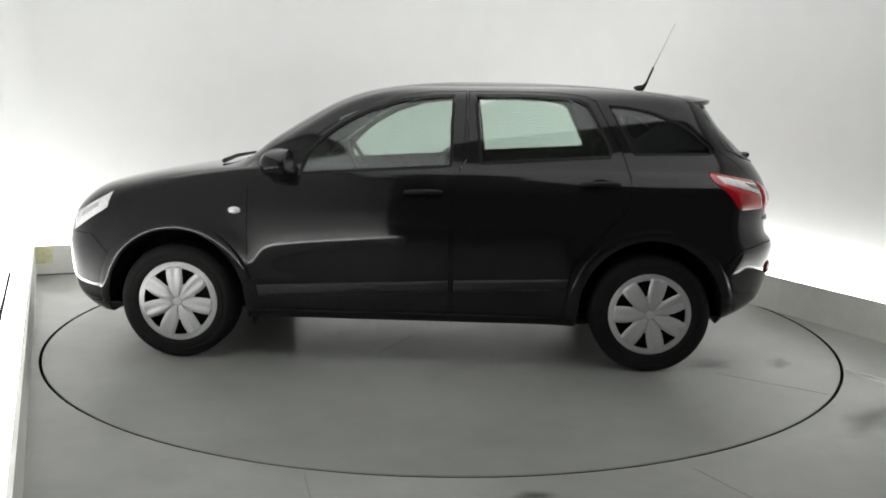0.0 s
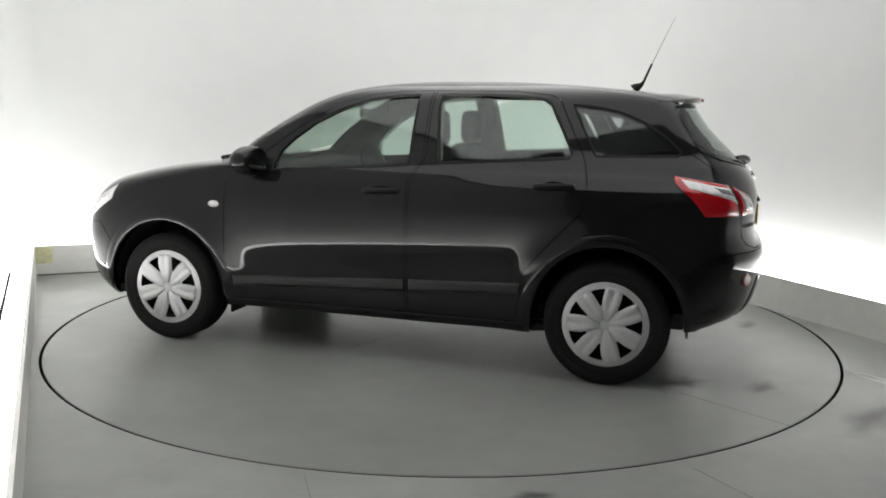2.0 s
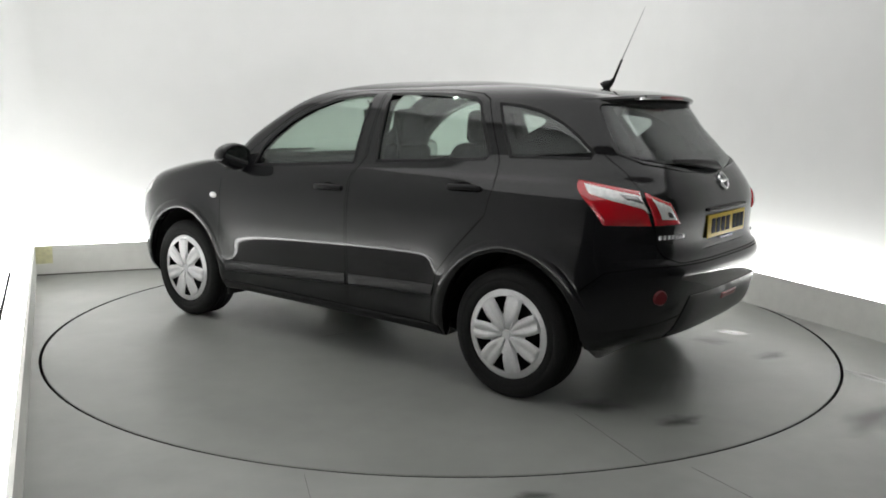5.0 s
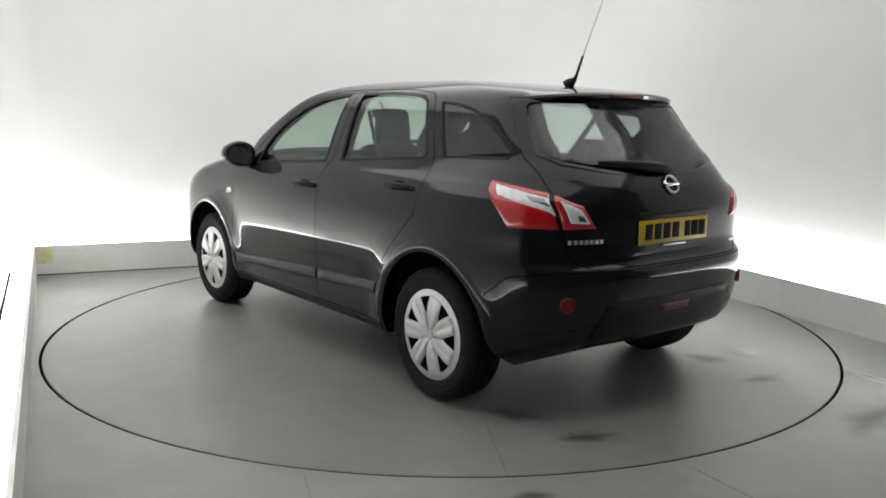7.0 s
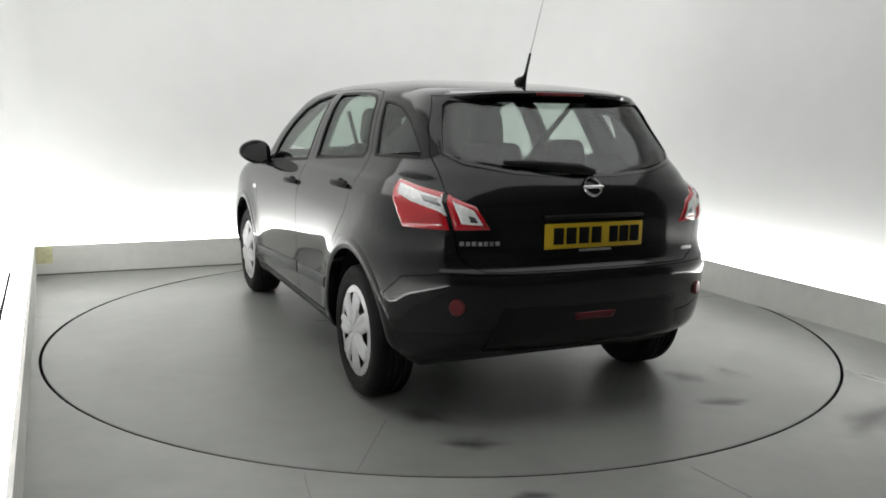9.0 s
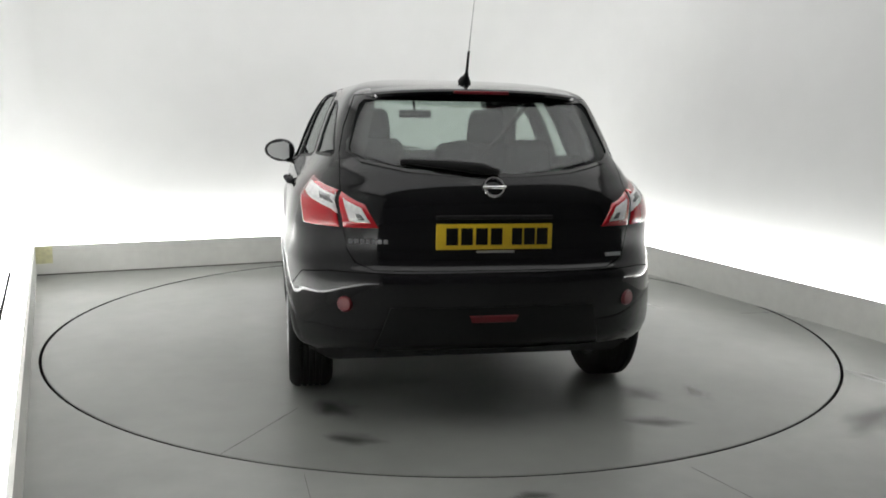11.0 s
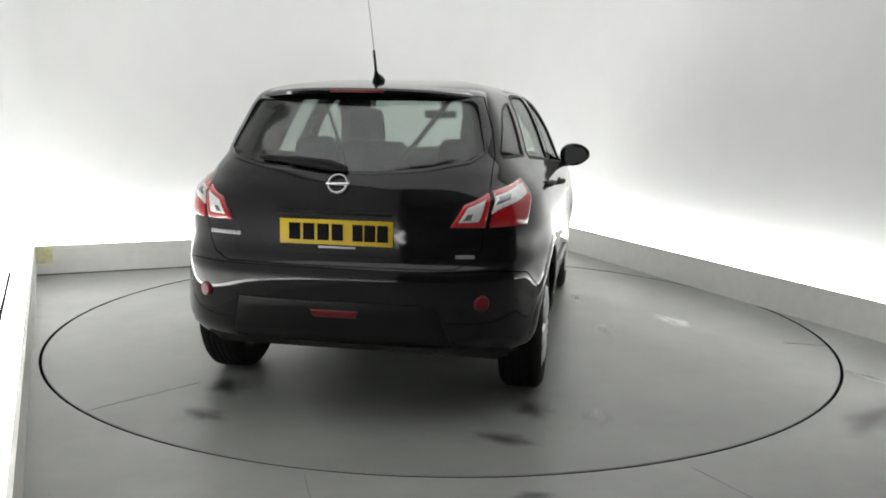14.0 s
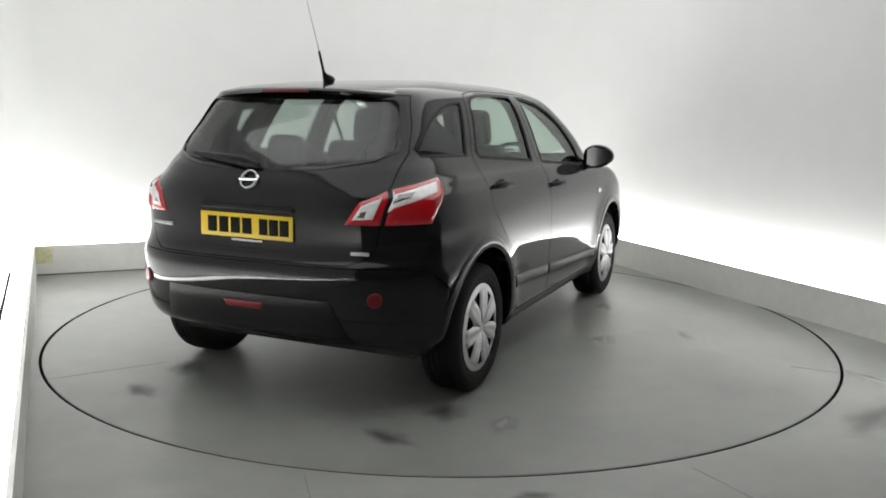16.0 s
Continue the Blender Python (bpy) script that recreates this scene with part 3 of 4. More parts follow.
def pane(poly, place, grow=0.006, n=18, m=8, thick=0.004):
    """A thin solid pane over a polygon, each point put on the skin by place(a, b, depth)."""
    cx, cy = sum(p[0] for p in poly) / len(poly), sum(p[1] for p in poly) / len(poly)
    poly = [(cx + (x - cx) * (1 + grow / 0.3), cy + (y - cy) * (1 + grow / 0.2)) for x, y in poly]
    lo, hi = min(p[1] for p in poly), max(p[1] for p in poly)
    bm = bmesh.new()
    sheets = []
    for depth in (0.0, thick):
        sheet = []
        for j in range(m + 1):
            b = lo + (hi - lo) * (0.002 + 0.996 * j / m)
            a0, a1 = span_at(poly, b, 1)
            sheet.append([bm.verts.new(place(a0 + (a1 - a0) * i / n, b, depth)) for i in range(n + 1)])
        sheets.append(sheet)
    A, B = sheets
    for j in range(m):
        for i in range(n):
            bm.faces.new((A[j][i], A[j][i + 1], A[j + 1][i + 1], A[j + 1][i]))
            bm.faces.new((B[j][i], B[j + 1][i], B[j + 1][i + 1], B[j][i + 1]))
    for i in range(n):
        bm.faces.new((A[0][i], B[0][i], B[0][i + 1], A[0][i + 1]))
        bm.faces.new((A[m][i], A[m][i + 1], B[m][i + 1], B[m][i]))
    for j in range(m):
        bm.faces.new((A[j][0], A[j + 1][0], B[j + 1][0], B[j][0]))
        bm.faces.new((A[j][n], B[j][n], B[j + 1][n], A[j + 1][n]))
    bmesh.ops.recalc_face_normals(bm, faces=bm.faces[:])
    return smooth_by_angle(bm, 40)


def on_side(sign, depth0):
    return lambda a, b, d: (a, sign * (side_y(a, b) - depth0 - d), b)


def on_end(rear, depth0):
    return lambda a, b, d: (end_x(a, b, rear) + (depth0 + d) * (1 if rear else -1), a, b)


def no_shadow(ob):
    ob.visible_shadow = False
    return ob


for s in (1, -1):
    no_shadow(part("window", pane(WIN_FRONT, on_side(s, 0.008)), GLASS, doors["door_front", s], "green-tinted side glass"))
    no_shadow(part("window", pane(WIN_REAR, on_side(s, 0.008)), GLASS, doors["door_rear", s], "green-tinted side glass"))
    no_shadow(part("quarter_window", pane(WIN_QUARTER, on_side(s, 0.006)), PRIVACY, car, "dark quarter glass"))
    bm = pane(WIN_QUARTER, on_side(s, 0.022), 0.016, 30, 14, 0.008)
    liner = bpy.data.meshes.new("pillar_trim")
    bm.to_mesh(liner)
    bm.free()
    liner.materials.append(CABIN)
    part("pillar_trim", cut(liner, prism(QUARTER_CLEAR, "y", *sorted((s * 0.40, s * 1.05))), "DIFFERENCE"), CABIN, car, "dark inner pillar trim with a three-sided light")
for s in (1, -1):
    part("inner_pillar", pane([(-1.095, 1.15), (-0.975, 1.475), (-1.065, 1.475), (-1.205, 1.16)], on_side(s, 0.03), 0.0, 6, 10, 0.085), CABIN, car, "dark grey inner pillar")
    part("inner_pillar", pane([(-1.38, 1.13), (-1.365, 1.405), (-1.45, 1.37), (-1.56, 1.27), (-1.60, 1.13)], on_side(s, 0.036), 0.0, 10, 10, 0.075), CABIN, car, "dark grey inner pillar")
no_shadow(part("windscreen", pane(WIN_SCREEN, on_end(False, 0.008)), GLASS, car, "green-tinted windscreen"))
no_shadow(part("rear_window", pane(WIN_BACK, on_end(True, 0.006)), PRIVACY, tailgate, "tinted rear window"))


def ribbon(poly, place, width, material, name, parent, label=""):
    """A raised strip round an opening."""
    n = len(poly)
    cx, cy = sum(p[0] for p in poly) / n, sum(p[1] for p in poly) / n
    dense = []
    for (x0, y0), (x1, y1) in zip(poly, poly[1:] + poly[:1]):
        k = max(1, int(math.hypot(x1 - x0, y1 - y0) / 0.05))
        dense += [(x0 + (x1 - x0) * i / k, y0 + (y1 - y0) * i / k) for i in range(k)]
    bm = bmesh.new()
    ring = []
    m = len(dense)
    for i, (x, y) in enumerate(dense):
        p, q = dense[i - 1], dense[(i + 1) % m]
        t = Vector((q[0] - p[0], q[1] - p[1])).normalized()
        nrm = Vector((t.y, -t.x))
        if nrm.dot(Vector((x - cx, y - cy))) < 0:
            nrm = -nrm
        ring.append([bm.verts.new(place(x + nrm.x * o, y + nrm.y * o, d)) for o, d in ((-0.004, 0.006), (-0.003, -0.002), (width, -0.002), (width + 0.001, 0.006))])
    for i in range(m):
        a, b = ring[i], ring[(i + 1) % m]
        for k in range(4):
            bm.faces.new((a[k], a[(k + 1) % 4], b[(k + 1) % 4], b[k]))
    bmesh.ops.recalc_face_normals(bm, faces=bm.faces[:])
    return part(name, smooth_by_angle(bm, 40), material, parent, label)


for s in (1, -1):
    ribbon(WIN_FRONT, on_side(s, 0.0), 0.012, TRIM, "window_seal", doors["door_front", s], "black rubber seal")
    ribbon(WIN_REAR, on_side(s, 0.0), 0.012, TRIM, "window_seal", doors["door_rear", s], "black rubber seal")
    ribbon(WIN_QUARTER, on_side(s, 0.0), 0.008, TRIM, "window_seal", car, "black rubber seal")
for s in (1, -1):
    border = flip([(0.478, 1.452), (0.535, 1.452), (0.555, 1.432), (0.610, 1.26), (0.613, 1.228), (0.558, 1.195), (0.535, 1.24)], s)
    part("window_border", pane(border, on_end(True, 0.014), 0.0, 8, 14, 0.003), CABIN, tailgate, "black printed border of the glass")
ribbon(WIN_BACK, on_end(True, 0.0), 0.010, GLOSS_BLACK, "window_seal", tailgate, "black glass edge")


# ---- patches that follow the skin: lamps, mouldings, reflectors ----
def patch(corners, place, proud, n=14, m=8):
    """A thin raised solid over a four-cornered area of the skin."""
    (ax, ay), (bx, by), (cx, cy), (dx, dy) = corners
    bm = bmesh.new()
    top, low = [], []
    for j in range(m + 1):
        v = j / m
        rt, rl = [], []
        for i in range(n + 1):
            u = i / n
            x = (1 - v) * ((1 - u) * ax + u * bx) + v * ((1 - u) * dx + u * cx)
            y = (1 - v) * ((1 - u) * ay + u * by) + v * ((1 - u) * dy + u * cy)
            e = min(1, min(u, 1 - u) * n / 1.5, min(v, 1 - v) * m / 1.5)
            rt.append(bm.verts.new(place(x, y, -proud * (0.35 + 0.65 * math.sqrt(e)))))
            rl.append(bm.verts.new(place(x, y, 0.004)))
        top.append(rt)
        low.append(rl)
    for j in range(m):
        for i in range(n):
            bm.faces.new((top[j][i], top[j][i + 1], top[j + 1][i + 1], top[j + 1][i]))
            bm.faces.new((low[j][i], low[j + 1][i], low[j + 1][i + 1], low[j][i + 1]))
    for i in range(n):
        bm.faces.new((top[0][i], low[0][i], low[0][i + 1], top[0][i + 1]))
        bm.faces.new((top[m][i], top[m][i + 1], low[m][i + 1], low[m][i]))
    for j in range(m):
        bm.faces.new((top[j][0], top[j + 1][0], low[j + 1][0], low[j][0]))
        bm.faces.new((top[j][n], low[j][n], low[j + 1][n], top[j + 1][n]))
    bmesh.ops.recalc_face_normals(bm, faces=bm.faces[:])
    return smooth_by_angle(bm, 60)


REAR = on_end(True, 0.0)


def corner_point(a, z):
    """The rear corner's surface by an angle: 0 at the rear's middle, 90 where the side begins."""
    w, xr, lr = half_w(z), rear_x(z), rear_len(z)
    q = math.radians(min(90, max(0, a)))
    x = xr + lr - lr * math.cos(q) ** (2 / N_R)
    return Vector((x, w * math.sin(q) ** (2 / N_R) * (taper(x, z) + flare(x, z) / w), z))


def corner_angle(value, z, axis):
    """The angle at which the corner reaches a place along (axis 0) or across (axis 1) the car."""
    lo, hi = 0.0, 90.0
    for _ in range(40):
        mid = (lo + hi) / 2
        if corner_point(mid, z)[axis] < value:
            lo = mid
        else:
            hi = mid
    return lo


def on_corner(sign):
    def place(a, z, d):
        p = corner_point(a, z)
        t = corner_point(a + 0.4, z) - corner_point(a - 0.4, z)
        n = Vector((-t.y, t.x, 0)).normalized()
        p = p - n * d
        return (p.x, sign * p.y, z)
    return place


def round_corner(spots):
    """Corners given as (x or y, height, axis) turned into (angle, height)."""
    return [(corner_angle(v, z, axis), z) for v, z, axis in spots]


for s in (1, -1):
    CORNER = on_corner(s)
    lamp_out = part("tail_lamp", patch(round_corner([(0.666, 0.903, 1), (-1.775, 0.905, 0), (-1.615, 1.102, 0), (0.666, 1.058, 1)]), CORNER, 0.012, 18, 10), LENS_RED, car, "red and clear tail lamp")
    part("clear_lens", patch(round_corner([(0.673, 0.962, 1), (-1.685, 1.040, 0), (-1.640, 1.090, 0), (0.673, 1.048, 1)]), CORNER, 0.0155, 16, 6), LENS_CLEAR, lamp_out, "clear upper lens")
    part("reflector", patch(round_corner([(0.682, 0.996, 1), (0.742, 1.018, 1), (0.742, 1.056, 1), (0.682, 1.040, 1)]), CORNER, 0.0172, 8, 6), LENS_SMOKE, lamp_out)
    lamp_in = part("tail_lamp_inner", patch(round_corner([(0.503, 0.905, 1), (0.648, 0.903, 1), (0.652, 1.052, 1), (0.560, 1.004, 1)]), CORNER, 0.012), LENS_RED, tailgate, "red-rimmed clear inner tail lamp")
    part("clear_lens", patch(round_corner([(0.526, 0.919, 1), (0.622, 0.921, 1), (0.642, 1.036, 1), (0.570, 0.994, 1)]), CORNER, 0.0155), LENS_CLEAR, lamp_in, "clear lens")
    part("reflector", patch(round_corner([(0.545, 0.930, 1), (0.592, 0.932, 1), (0.600, 0.975, 1), (0.570, 0.968, 1)]), CORNER, 0.0172, 8, 6), LENS_SMOKE, lamp_in)
    # front lamp, side marker, mouldings
    hl = part("headlamp", patch([(1.70, 0.850), (1.945, 0.705), (1.950, 0.80), (1.68, 0.938)], on_side(s, 0.0), 0.006), LENS_CLEAR, car, "clear headlamp")
    part("reflector", patch([(1.75, 0.855), (1.89, 0.775), (1.89, 0.81), (1.76, 0.885)], on_side(s, 0.0), 0.009), CHROME, hl)
    bm = lathe([(0.0, 0.012), (0.6, 0.010), (1.0, 0.0), (1.0, -0.004), (0.0, -0.004)], 24)
    bm.transform(pose(0.975, s * side_y(0.975, 0.852), 0.852) @ Matrix.Diagonal((0.036, s, 0.020, 1)))
    part("side_marker", bm, LENS_CLEAR, car, "small clear side indicator")
    part("moulding", patch([(0.845, 0.375), (-0.205, 0.425), (-0.205, 0.487), (0.855, 0.437)], on_side(s, 0.0), 0.016), MOULDING, doors["door_front", s], "matt black side moulding")
    part("moulding", patch([(-0.238, 0.427), (-0.845, 0.455), (-0.865, 0.515), (-0.238, 0.489)], on_side(s, 0.0), 0.016), MOULDING, doors["door_rear", s], "matt black side moulding")
    part("sill", patch([(0.90, 0.248), (-0.90, 0.248), (-0.88, 0.298), (0.90, 0.298)], on_side(s, 0.0), 0.012), TRIM, car, "matt black sill")
    # wheel arch lips
    for sx in (1, -1):
        bm = bmesh.new()
        ring = []
        for i in range(33):
            a = math.radians(-4 + 188 * i / 32)
            row = []
            for r, d in ((0.392, 0.035), (0.392, -0.002), (0.404, -0.0055), (0.428, -0.0055), (0.450, -0.001), (0.460, 0.004)):
                x, z = sx * AXLE + r * math.cos(a), max(0.25, 0.335 + (r + 0.012) * math.sin(a))
                row.append(bm.verts.new((x, s * (side_y(x, z) - d), z)))
            ring.append(row)
        for a, b in zip(ring, ring[1:]):
            for k in range(5):
                bm.faces.new((a[k], a[k + 1], b[k + 1], b[k]))
        bmesh.ops.recalc_face_normals(bm, faces=bm.faces[:])
        bmesh.ops.solidify(bm, geom=bm.faces[:], thickness=0.003)
        part("wheel_arch", smooth_by_angle(bm, 50), PAINT, car, "flared gloss black wheel arch lip")
        # dark liner inside the arch
        bm = bmesh.new()
        ring = []
        for i in range(33):
            a = math.pi * i / 32
            c, n = math.cos(a), math.sin(a)
            ring.append([bm.verts.new((sx * AXLE + r * c, s * y, 0.335 + (r + 0.013) * n)) for r, y in ((0.05, 0.528), (0.392, 0.528), (0.392, 0.855))])
        for a, b in zip(ring, ring[1:]):
            for k in range(2):
                bm.faces.new((a[k], a[k + 1], b[k + 1], b[k]))
        bmesh.ops.recalc_face_normals(bm, faces=bm.faces[:])
        bmesh.ops.solidify(bm, geom=bm.faces[:], thickness=0.002)
        part("arch_liner", smooth_by_angle(bm, 40), LINER, car, "matt black wheel arch liner")
    # door handles
    for kind, hx, hz in (("door_front", -0.065, 0.965), ("door_rear", -1.02, 1.025)):
        y = side_y(hx, hz)
        bm = lathe([(0.0, 0.0015), (0.75, 0.0015), (1.0, 0.0008), (1.0, -0.004)], 24)
        bm.transform(pose(hx, s * y, hz) @ Matrix.Diagonal((0.062, s, 0.034, 1)))
        dish = part("handle_dish", bm, INK, doors[kind, s], "dark recess behind the handle")
        pts = [(hx - 0.10, s * (y + 0.002), hz + 0.006), (hx - 0.085, s * (y + 0.018), hz + 0.010), (hx, s * (y + 0.024), hz + 0.010), (hx + 0.085, s * (y + 0.018), hz + 0.006), (hx + 0.10, s * (y + 0.002), hz + 0.002)]
        bm = tube(pts, [0.012, 0.015, 0.015, 0.015, 0.012], 10)
        part("door_handle", bm, TRIM, doors[kind, s], "black pull handle")
    # mirror
    bm = bmesh.new()
    bmesh.ops.create_uvsphere(bm, u_segments=28, v_segments=18, radius=1)
    for v in bm.verts:
        c = v.co
        v.co = Vector((abs(c.x) ** 0.8 * 0.105 if c.x > 0 else -0.050 * min(1, abs(c.x) * 2.2), math.copysign(abs(c.y) ** 0.88, c.y) * 0.108, math.copysign(abs(c.z) ** 0.85, c.z) * 0.084 * (1 - 0.20 * max(0, s * c.y)) - 0.012 * max(0, -c.z) * max(0, s * c.y) * -1))
    bm.transform(pose(0.70, s * 0.948, 1.112, 0, 0, s * -8))
    for f in bm.faces:
        f.smooth = True
    mir = part("door_mirror", bm, PAINT, car, "black door mirror on a short arm")
    part("mirror_glass", pane([(s * a, b) for a, b in ((-0.076, -0.050), (-0.04, -0.066), (0.05, -0.046), (0.082, -0.012), (0.078, 0.022), (0.05, 0.048), (-0.04, 0.064), (-0.074, 0.05))], lambda a, b, d: tuple(pose(0.70, s * 0.948, 1.112, 0, 0, s * -8) @ Vector((-0.0505 - d * 0.6, a * 0.98, b)))), MIRROR, mir, "mirror glass")
    part("arm", tube([(0.735, s * 0.80, 1.035), (0.725, s * 0.85, 1.045), (0.715, s * 0.90, 1.055)], [0.032, 0.028, 0.030], 12), TRIM, mir, "black plastic arm")
    # round reflectors of the rear bumper
    y, z = s * 0.65, 0.572
    bm = lathe([(0.0, 0.010), (0.030, 0.008), (0.036, 0.0), (0.036, -0.01)], 28)
    bm.transform(pose(end_x(y, z, True) - 0.001, y, z, 0, 0, 90) @ pose(0, 0, 0, 0, 0, -s * 32))
    part("reflector", bm, LENS_DEEP, rear_bumper, "round red reflector")
# lower rear apron, fog lamp
apron = part("apron", patch([(-0.52, 0.355), (0.52, 0.355), (0.455, 0.562), (-0.455, 0.562)], REAR, 0.010, 28, 8), APRON, rear_bumper, "matt black lower apron")
part("fog_lamp", patch([(-0.105, 0.488), (0.105, 0.488), (0.12, 0.528), (-0.12, 0.528)], REAR, 0.016), LENS_DEEP, rear_bumper, "red rear fog lamp")

# number plate in its recess: the characters stay plain bars
px = -2.050
plate = part("number_plate", box(px - 0.006, px, -0.26, 0.26, 0.813, 0.926, 0.003, m=None), YELLOW, tailgate, "yellow number plate")
for i, (y, w) in enumerate(((0.178, 0.052), (0.112, 0.052), (0.046, 0.052), (-0.020, 0.052), (-0.112, 0.046), (-0.168, 0.050), (-0.226, 0.050))):
    y += 0.012
    part("bar", box(px - 0.0085, px - 0.005, y - w / 2, y + w / 2, 0.833, 0.907, 0.001), INK, plate, "dark bar")
part("bar", box(px - 0.008, px - 0.002, -0.09, 0.08, 0.798, 0.808, 0.001), BADGE, tailgate, "pale dealer strip")
part("plate_handle", box(-2.062, -2.03, -0.26, 0.26, 0.945, 0.962, 0.005), TRIM, tailgate)
# round chrome emblem, plain ring and bar
ex = end_x(0, 1.082, True)
bm = lathe([(0.036, 0.0), (0.040, 0.008), (0.046, 0.008), (0.050, 0.0)], 36)
bm.transform(pose(ex - 0.006, 0, 1.082, 0, 0, 90) @ pose(0, 0, 0, 28))
emblem = part("emblem", bm, CHROME, tailgate, "round chrome emblem")
part("bar", box(-0.006, 0.006, -0.054, 0.054, -0.007, 0.007, 0.003, m=pose(ex - 0.012, 0, 1.082, 0, -28, 0)), CHROME, emblem)
for k in range(7):
    y = 0.62 - 0.0245 * k
    x = end_x(y, 0.845, True)
    part("bar", box(x - 0.005, x + 0.004, y - 0.009, y + 0.009, 0.836, 0.854, 0.001), BADGE, tailgate, "small chrome letter bar")
x = end_x(-0.57, 0.775, True)
part("bar", box(-0.004, 0.004, -0.042, 0.042, -0.008, 0.008, 0.001, m=pose(x, -0.57, 0.775, 0, 0, 14)), BADGE, tailgate, "small chrome badge")
# spoiler with brake lamp
bm = bmesh.new()
rows = []
for i in range(29):
    y = -0.560 + 1.12 * i / 28
    q = abs(y) / 0.560
    edge = end_x(y, 1.475, True)
    back = edge - 0.045 * (1 - q ** 4) - 0.006
    ztop = 1.524 - 0.030 * q ** 2.5
    rows.append([bm.verts.new(p) for p in ((edge + 0.22, y, ztop - 0.004 + 0.010 * (1 - q)), (edge + 0.08, y, ztop + 0.004), (back + 0.012, y, ztop - 0.016), (back, y, ztop - 0.026), (back + 0.008, y, ztop - 0.040), (edge + 0.04, y, ztop - 0.052))])
for a, b in zip(rows, rows[1:]):
    for k in range(6):
        bm.faces.new((a[k], a[(k + 1) % 6], b[(k + 1) % 6], b[k]))
bm.faces.new(rows[0])
bm.faces.new(rows[-1])
bmesh.ops.recalc_face_normals(bm, faces=bm.faces[:])
spoiler = part("spoiler", smooth_by_angle(bm, 30), PAINT, tailgate, "black roof spoiler")
part("brake_lamp", box(end_x(0, 1.475, True) - 0.056, end_x(0, 1.475, True) - 0.03, -0.13, 0.13, 1.486, 1.500, 0.003), LENS_DEEP, spoiler, "high red brake lamp")
# rear wiper
wx = end_x(0, 1.135, True)
part("rear_wiper", tube([(wx - 0.01, -0.03, 1.145), (end_x(0.05, 1.16, True) - 0.03, 0.05, 1.160), (end_x(0.2, 1.175, True) - 0.028, 0.22, 1.176), (end_x(0.4, 1.185, True) - 0.02, 0.40, 1.188)], [0.014, 0.026, 0.020, 0.010], 8), TRIM, tailgate, "black rear wiper")
# aerial
aer = part("aerial", tube([(-1.33, 0, 1.552), (-1.345, 0, 1.566), (-1.37, 0, 1.580), (-1.385, 0, 1.60)], [0.034, 0.026, 0.014, 0.008], 12), TRIM, car, "black roof aerial")
part("mast", tube([(-1.378, 0, 1.585), (-1.425, 0, 1.70)], [0.0075, 0.006], 8), TRIM, aer, "black sleeve of the aerial")
part("mast_tip", tube([(-1.424, 0, 1.698), (-1.545, 0, 1.968)], [0.0025, 0.0016], 8), ROD, aer, "thin grey aerial rod")
# front wipers at the cowl
part("front_wiper", tube([(1.15, 0.5, 1.098), (1.16, 0.2, 1.115), (1.14, -0.15, 1.12)], [0.014, 0.012, 0.008], 8), TRIM, car)
# underbody
part("underbody", join([box(-1.62, 1.80, -0.50, 0.50, 0.215, 0.262, 0.015), box(-1.80, -1.50, -0.45, 0.10, 0.29, 0.38, 0.03), box(-0.9, 0.9, -0.72, 0.72, 0.235, 0.262, 0.01)]), TRIM, car, "dark underbody")
part("exhaust", tube([(-1.0, 0.35, 0.22), (-1.5, 0.42, 0.26), (-1.72, 0.46, 0.31)], 0.028, 12), TRIM, car, "exhaust pipe")
part("silencer", tube([(-1.02, 0.22, 0.235), (-0.98, 0.22, 0.235), (-0.62, 0.20, 0.232), (-0.58, 0.20, 0.232)], [0.03, 0.062, 0.062, 0.03], 14), TRIM, car, "dark exhaust silencer")
for s in (1, -1):
    part("trailing_arm", tube([(-0.72, s * 0.60, 0.262), (-0.86, s * 0.62, 0.225), (-1.00, s * 0.63, 0.232), (-1.25, s * 0.64, 0.30)], [0.022, 0.036, 0.028, 0.03], 10), TRIM, car, "dark suspension arm")
    part("mud_flap", box(0.885, 0.90, *sorted((s * 0.70, s * 0.86)), 0.20, 0.30, 0.004), TRIM, car, "short black flap behind the wheel")
for sx in (1, -1):
    part("axle", tube([(sx * AXLE, -0.70, HUB_Z), (sx * AXLE, 0, HUB_Z - 0.02), (sx * AXLE, 0.70, HUB_Z)], 0.045, 10), TRIM, car)

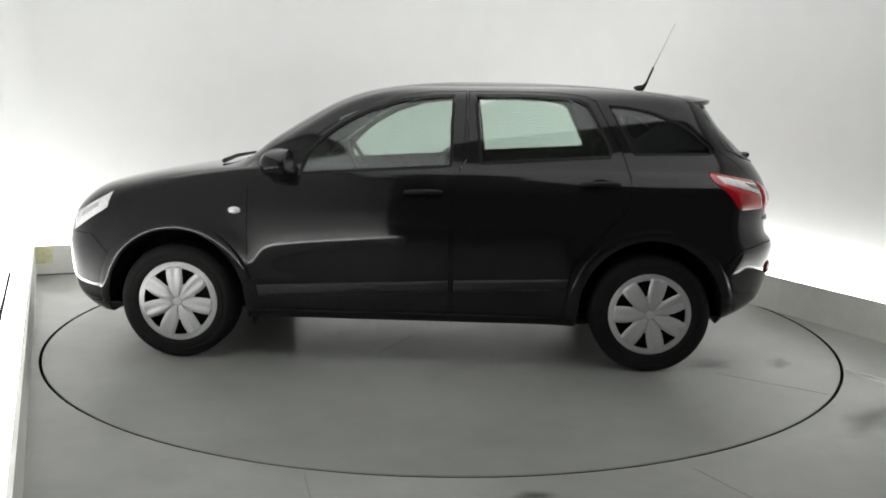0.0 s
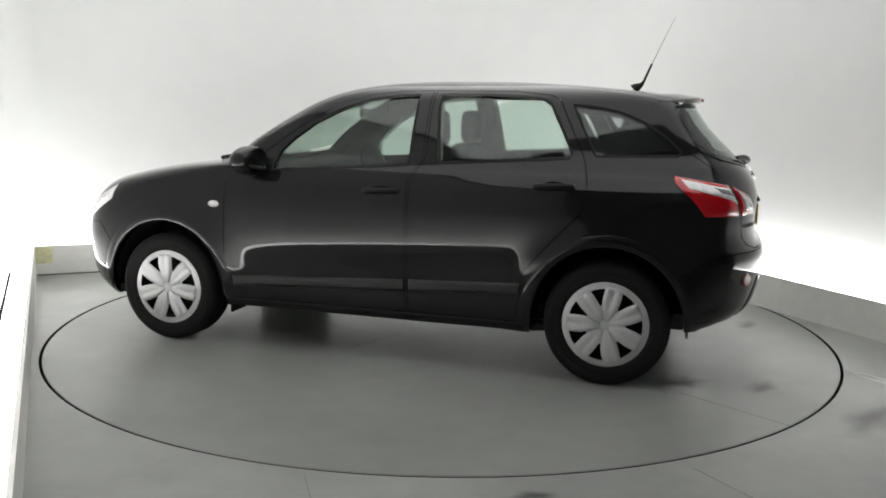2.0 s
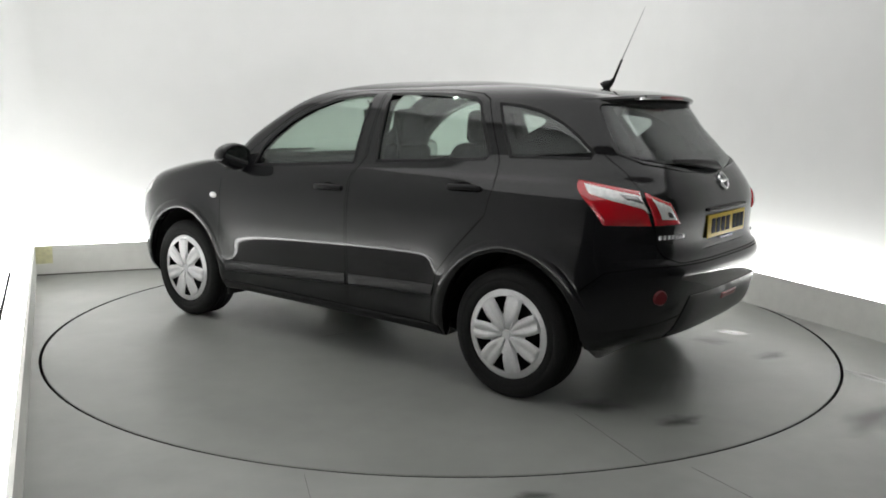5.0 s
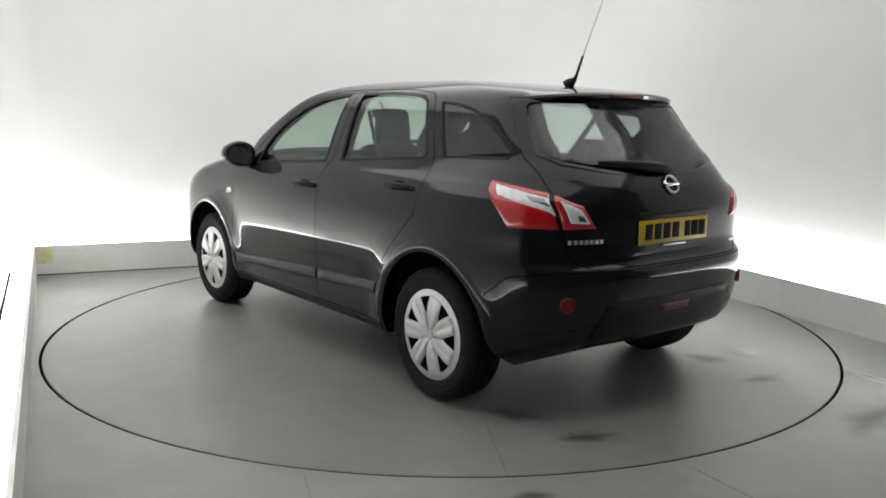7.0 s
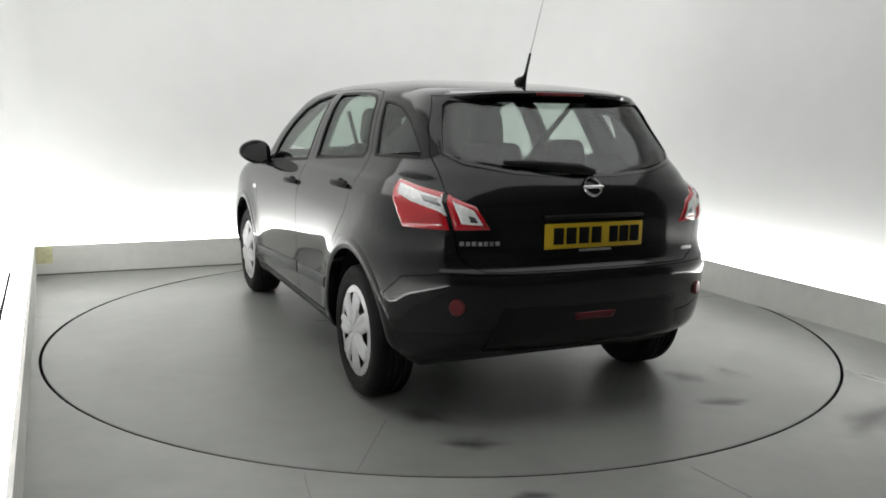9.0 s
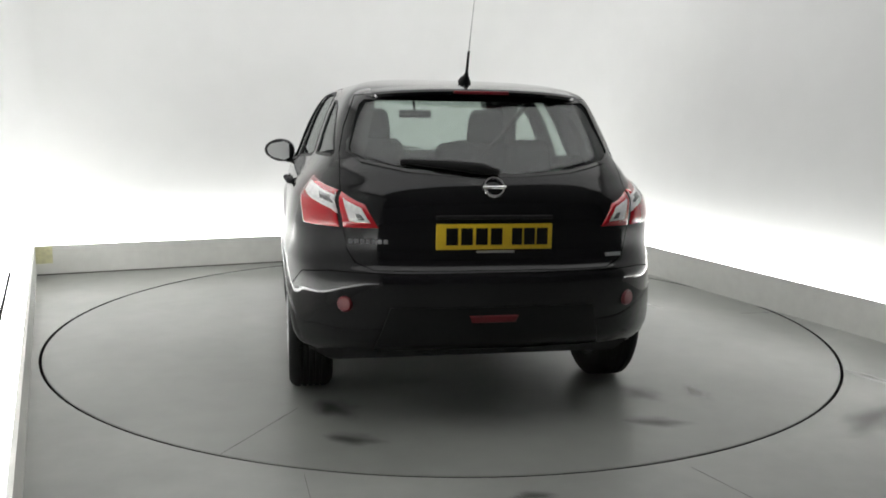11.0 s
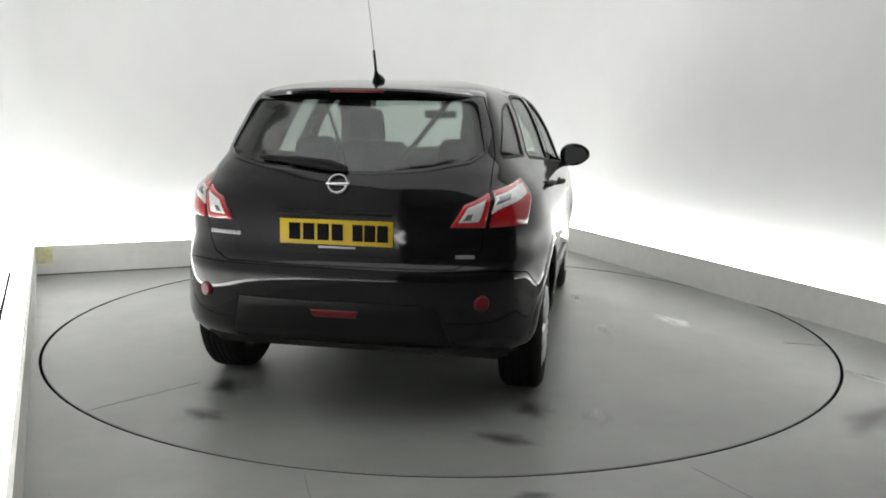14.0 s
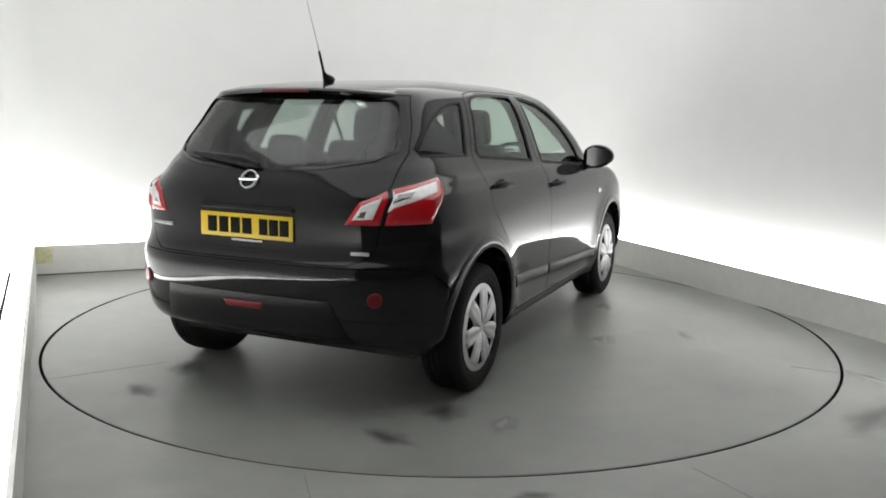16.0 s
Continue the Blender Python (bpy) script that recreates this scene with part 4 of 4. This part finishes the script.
# ---- wheels ----
def hubcap():
    bm = bmesh.new()
    rr = [0.0, 0.022, 0.025, 0.045, 0.080, 0.104, 0.130, 0.160, 0.192, 0.201, 0.214, 0.226, 0.230]
    hh = [0.012, 0.012, 0.008, 0.010, 0.012, 0.013, 0.013, 0.012, 0.009, 0.006, 0.006, 0.000, -0.010]
    hole0, hole1 = 5, 8
    cols = []
    for k in range(7):
        for c in range(14):
            cols.append((k, c))
    rings = []
    for r, h in zip(rr, hh):
        half = 2.6 + (12.0 - 2.6) * min(1, max(0, (r - 0.104) / 0.088))
        ring = []
        for k, c in cols:
            if c <= 4:
                a = -half + 2 * half * c / 4
            else:
                a = half + (360 / 7 - 2 * half) * (c - 4) / 10
            lift = 0.0
            if 0.04 < r < 0.2 and c > 4:
                w = (c - 4) / 10
                lift = 0.010 * min(1, min(w, 1 - w) / 0.12) - 0.006 * math.exp(-((w - 0.5) / 0.11) ** 2) * min(1, max(0, (r - 0.06) / 0.05))
            elif 0.04 < r < 0.11:
                lift = -0.004
            t = math.radians(a + k * 360 / 7)
            ring.append(bm.verts.new((r * math.cos(t), h + lift, r * math.sin(t))))
        rings.append(ring)
    n = len(cols)
    for j in range(len(rr) - 1):
        for i in range(n):
            if hole0 <= j < hole1 and cols[i][1] < 4:
                continue
            q = (i + 1) % n
            bm.faces.new((rings[j][i], rings[j + 1][i], rings[j + 1][q], rings[j][q]))
    bmesh.ops.remove_doubles(bm, verts=bm.verts[:], dist=1e-5)
    bmesh.ops.recalc_face_normals(bm, faces=bm.faces[:])
    if sum(f.normal.y for f in bm.faces) < 0:
        bmesh.ops.reverse_faces(bm, faces=bm.faces[:])
    bmesh.ops.solidify(bm, geom=bm.faces[:], thickness=0.006)
    return smooth_by_angle(bm, 40)


def tyre():
    r, w = R_TYRE, 0.107
    prof = [(0.215, -0.085), (0.232, -0.098), (0.262, -w), (0.292, -0.106), (0.309, -0.096), (r - 0.003, -0.080), (r, -0.062)]
    for g in (-0.045, -0.015, 0.015, 0.045):
        prof += [(r, g - 0.006), (r - 0.008, g - 0.004), (r - 0.008, g + 0.004), (r, g + 0.006)]
    prof += [(r, 0.062), (r - 0.003, 0.080), (0.309, 0.096), (0.292, 0.106), (0.272, w), (0.268, w - 0.002), (0.264, w), (0.238, 0.101), (0.232, 0.098), (0.215, 0.085)]
    return lathe(prof, 72)


tyre_bm, cap_bm = tyre(), hubcap()
tyre_me, cap_me = bpy.data.meshes.new("tyre"), bpy.data.meshes.new("hubcap")
tyre_bm.to_mesh(tyre_me)
cap_bm.to_mesh(cap_me)
tyre_me.materials.append(RUBBER)
cap_me.materials.append(SILVER)
for i, (sx, s) in enumerate(((1, 1), (-1, 1), (1, -1), (-1, -1))):
    wheel = new("wheel")
    wheel.parent = car
    tagged(wheel, "black tyre with a silver seven-spoke hubcap")
    wheel.matrix_basis = pose(sx * AXLE, s * 0.785, HUB_Z, 0, 0, 0 if s > 0 else 180) @ pose(0, 0, 0, 0, (43.2, 26, 5, 33)[i], 0)
    part("tyre", tyre_me, RUBBER, wheel, "black rubber tyre")
    rim = lathe([(0.0, 0.045), (0.10, 0.05), (0.14, 0.03), (0.19, 0.02), (0.212, 0.06), (0.222, 0.088), (0.214, 0.09), (0.205, 0.0), (0.205, -0.08), (0.219, -0.088)], 48)
    part("rim", rim, TRIM, wheel, "black steel rim")
    h = part("hubcap", cap_me, SILVER, wheel, "silver plastic hubcap")
    h.matrix_basis = pose(0, 0.092, 0)

# ---- cabin ----
def seat(x, y, name, width=0.50, back_top=1.22, tall=0.172, gap=-0.03):
    st = new(name)
    st.parent = car
    tagged(st, "dark grey cloth seat with a headrest")
    st.matrix_basis = pose(x, y, 0.78)
    part("cushion", box(-0.05, 0.48, -width / 2, width / 2, 0.0, 0.16, 0.05, 3), CLOTH, st)
    bm = box(-0.07, 0.07, -width / 2, width / 2, 0.08, back_top - 0.78, 0.055, 4)
    for v in bm.verts:
        k = (v.co.z - 0.08) / (back_top - 0.86)
        v.co.y *= 1 - 0.16 * max(0, k) ** 2
        v.co.x -= 0.26 * k * 0.6
    part("backrest", bm, CLOTH, st)
    z0 = back_top - 0.77
    bm = box(-0.055, 0.045, -0.130, 0.130, z0 + gap, z0 + tall, 0.05, 4)
    for v in bm.verts:
        v.co.y *= 1 - 0.18 * (v.co.z - z0) / 0.185
        v.co.x -= 0.165
    part("headrest", bm, CLOTH, st)
    for q in (-0.06, 0.06):
        part("headrest_post", tube([(-0.16, q, z0 - 0.06), (-0.165, q, z0 + 0.03)], 0.007), CHROME, st)


seat(-0.065, 0.37, "front_seat", 0.46, 1.205, 0.204, -0.012)
seat(-0.065, -0.37, "front_seat", 0.46, 1.205, 0.204, -0.012)
seat(-0.98, 0.40, "rear_seat", 0.46, 1.08)
seat(-0.98, -0.40, "rear_seat", 0.46, 1.08)
seat(-0.98, 0.0, "rear_seat", 0.34, 1.06)
bm = box(0.55, 1.0, -0.72, 0.72, 0.80, 1.075, 0.06, 3)
part("dashboard", bm, CABIN, car, "dark grey dashboard")
bm = lathe([(0.185 + 0.015 * math.cos(a), 0.015 * math.sin(a)) for a in [2 * math.pi * i / 10 for i in range(11)]], 40)
bm.transform(pose(0.46, -0.37, 1.02, 0, 0, 90) @ pose(0, 0, 0, 24))
wheel_ob = part("steering_wheel", bm, CABIN, car, "black steering wheel")
part("hub", box(0.45, 0.49, -0.54, -0.20, 0.985, 1.045, 0.015), CABIN, wheel_ob)
part("interior_mirror", box(0.36, 0.385, -0.115, 0.115, 1.36, 1.415, 0.011), CABIN, car, "black interior mirror")
part("mirror_stalk", tube([(0.385, 0, 1.40), (0.45, 0, 1.47)], 0.01), CABIN, car)
part("parcel_shelf", box(-1.85, -1.18, -0.58, 0.58, 1.02, 1.04, 0.008), CABIN, car, "dark parcel shelf")
part("seat_belt", tube([(-0.33, 0.60, 1.40), (-0.30, 0.52, 1.15), (-0.25, 0.50, 0.95)], 0.012, 6), CABIN, car)
part("rear_belt", tube([(-1.285, -0.40, 1.51), (-1.255, -0.25, 1.325), (-1.22, -0.03, 1.06)], 0.014, 6), CABIN, car, "dark seat belt")


def motions():
    """Turntable and car turn together about the turntable's centre."""
    rows_t, rows_c = [], []
    for i in range(33):
        t = 0.5 * i
        spin = pose(0, 0, 0, 0, 0, heading(t))
        rows_t.append((t, spin))
        rows_c.append((t, spin @ pose(OFF_X, OFF_Y + 0.010, 0.0, 0, 0, 0.3)))
    walk(table, rows_t)
    walk(car, rows_c)


motions()
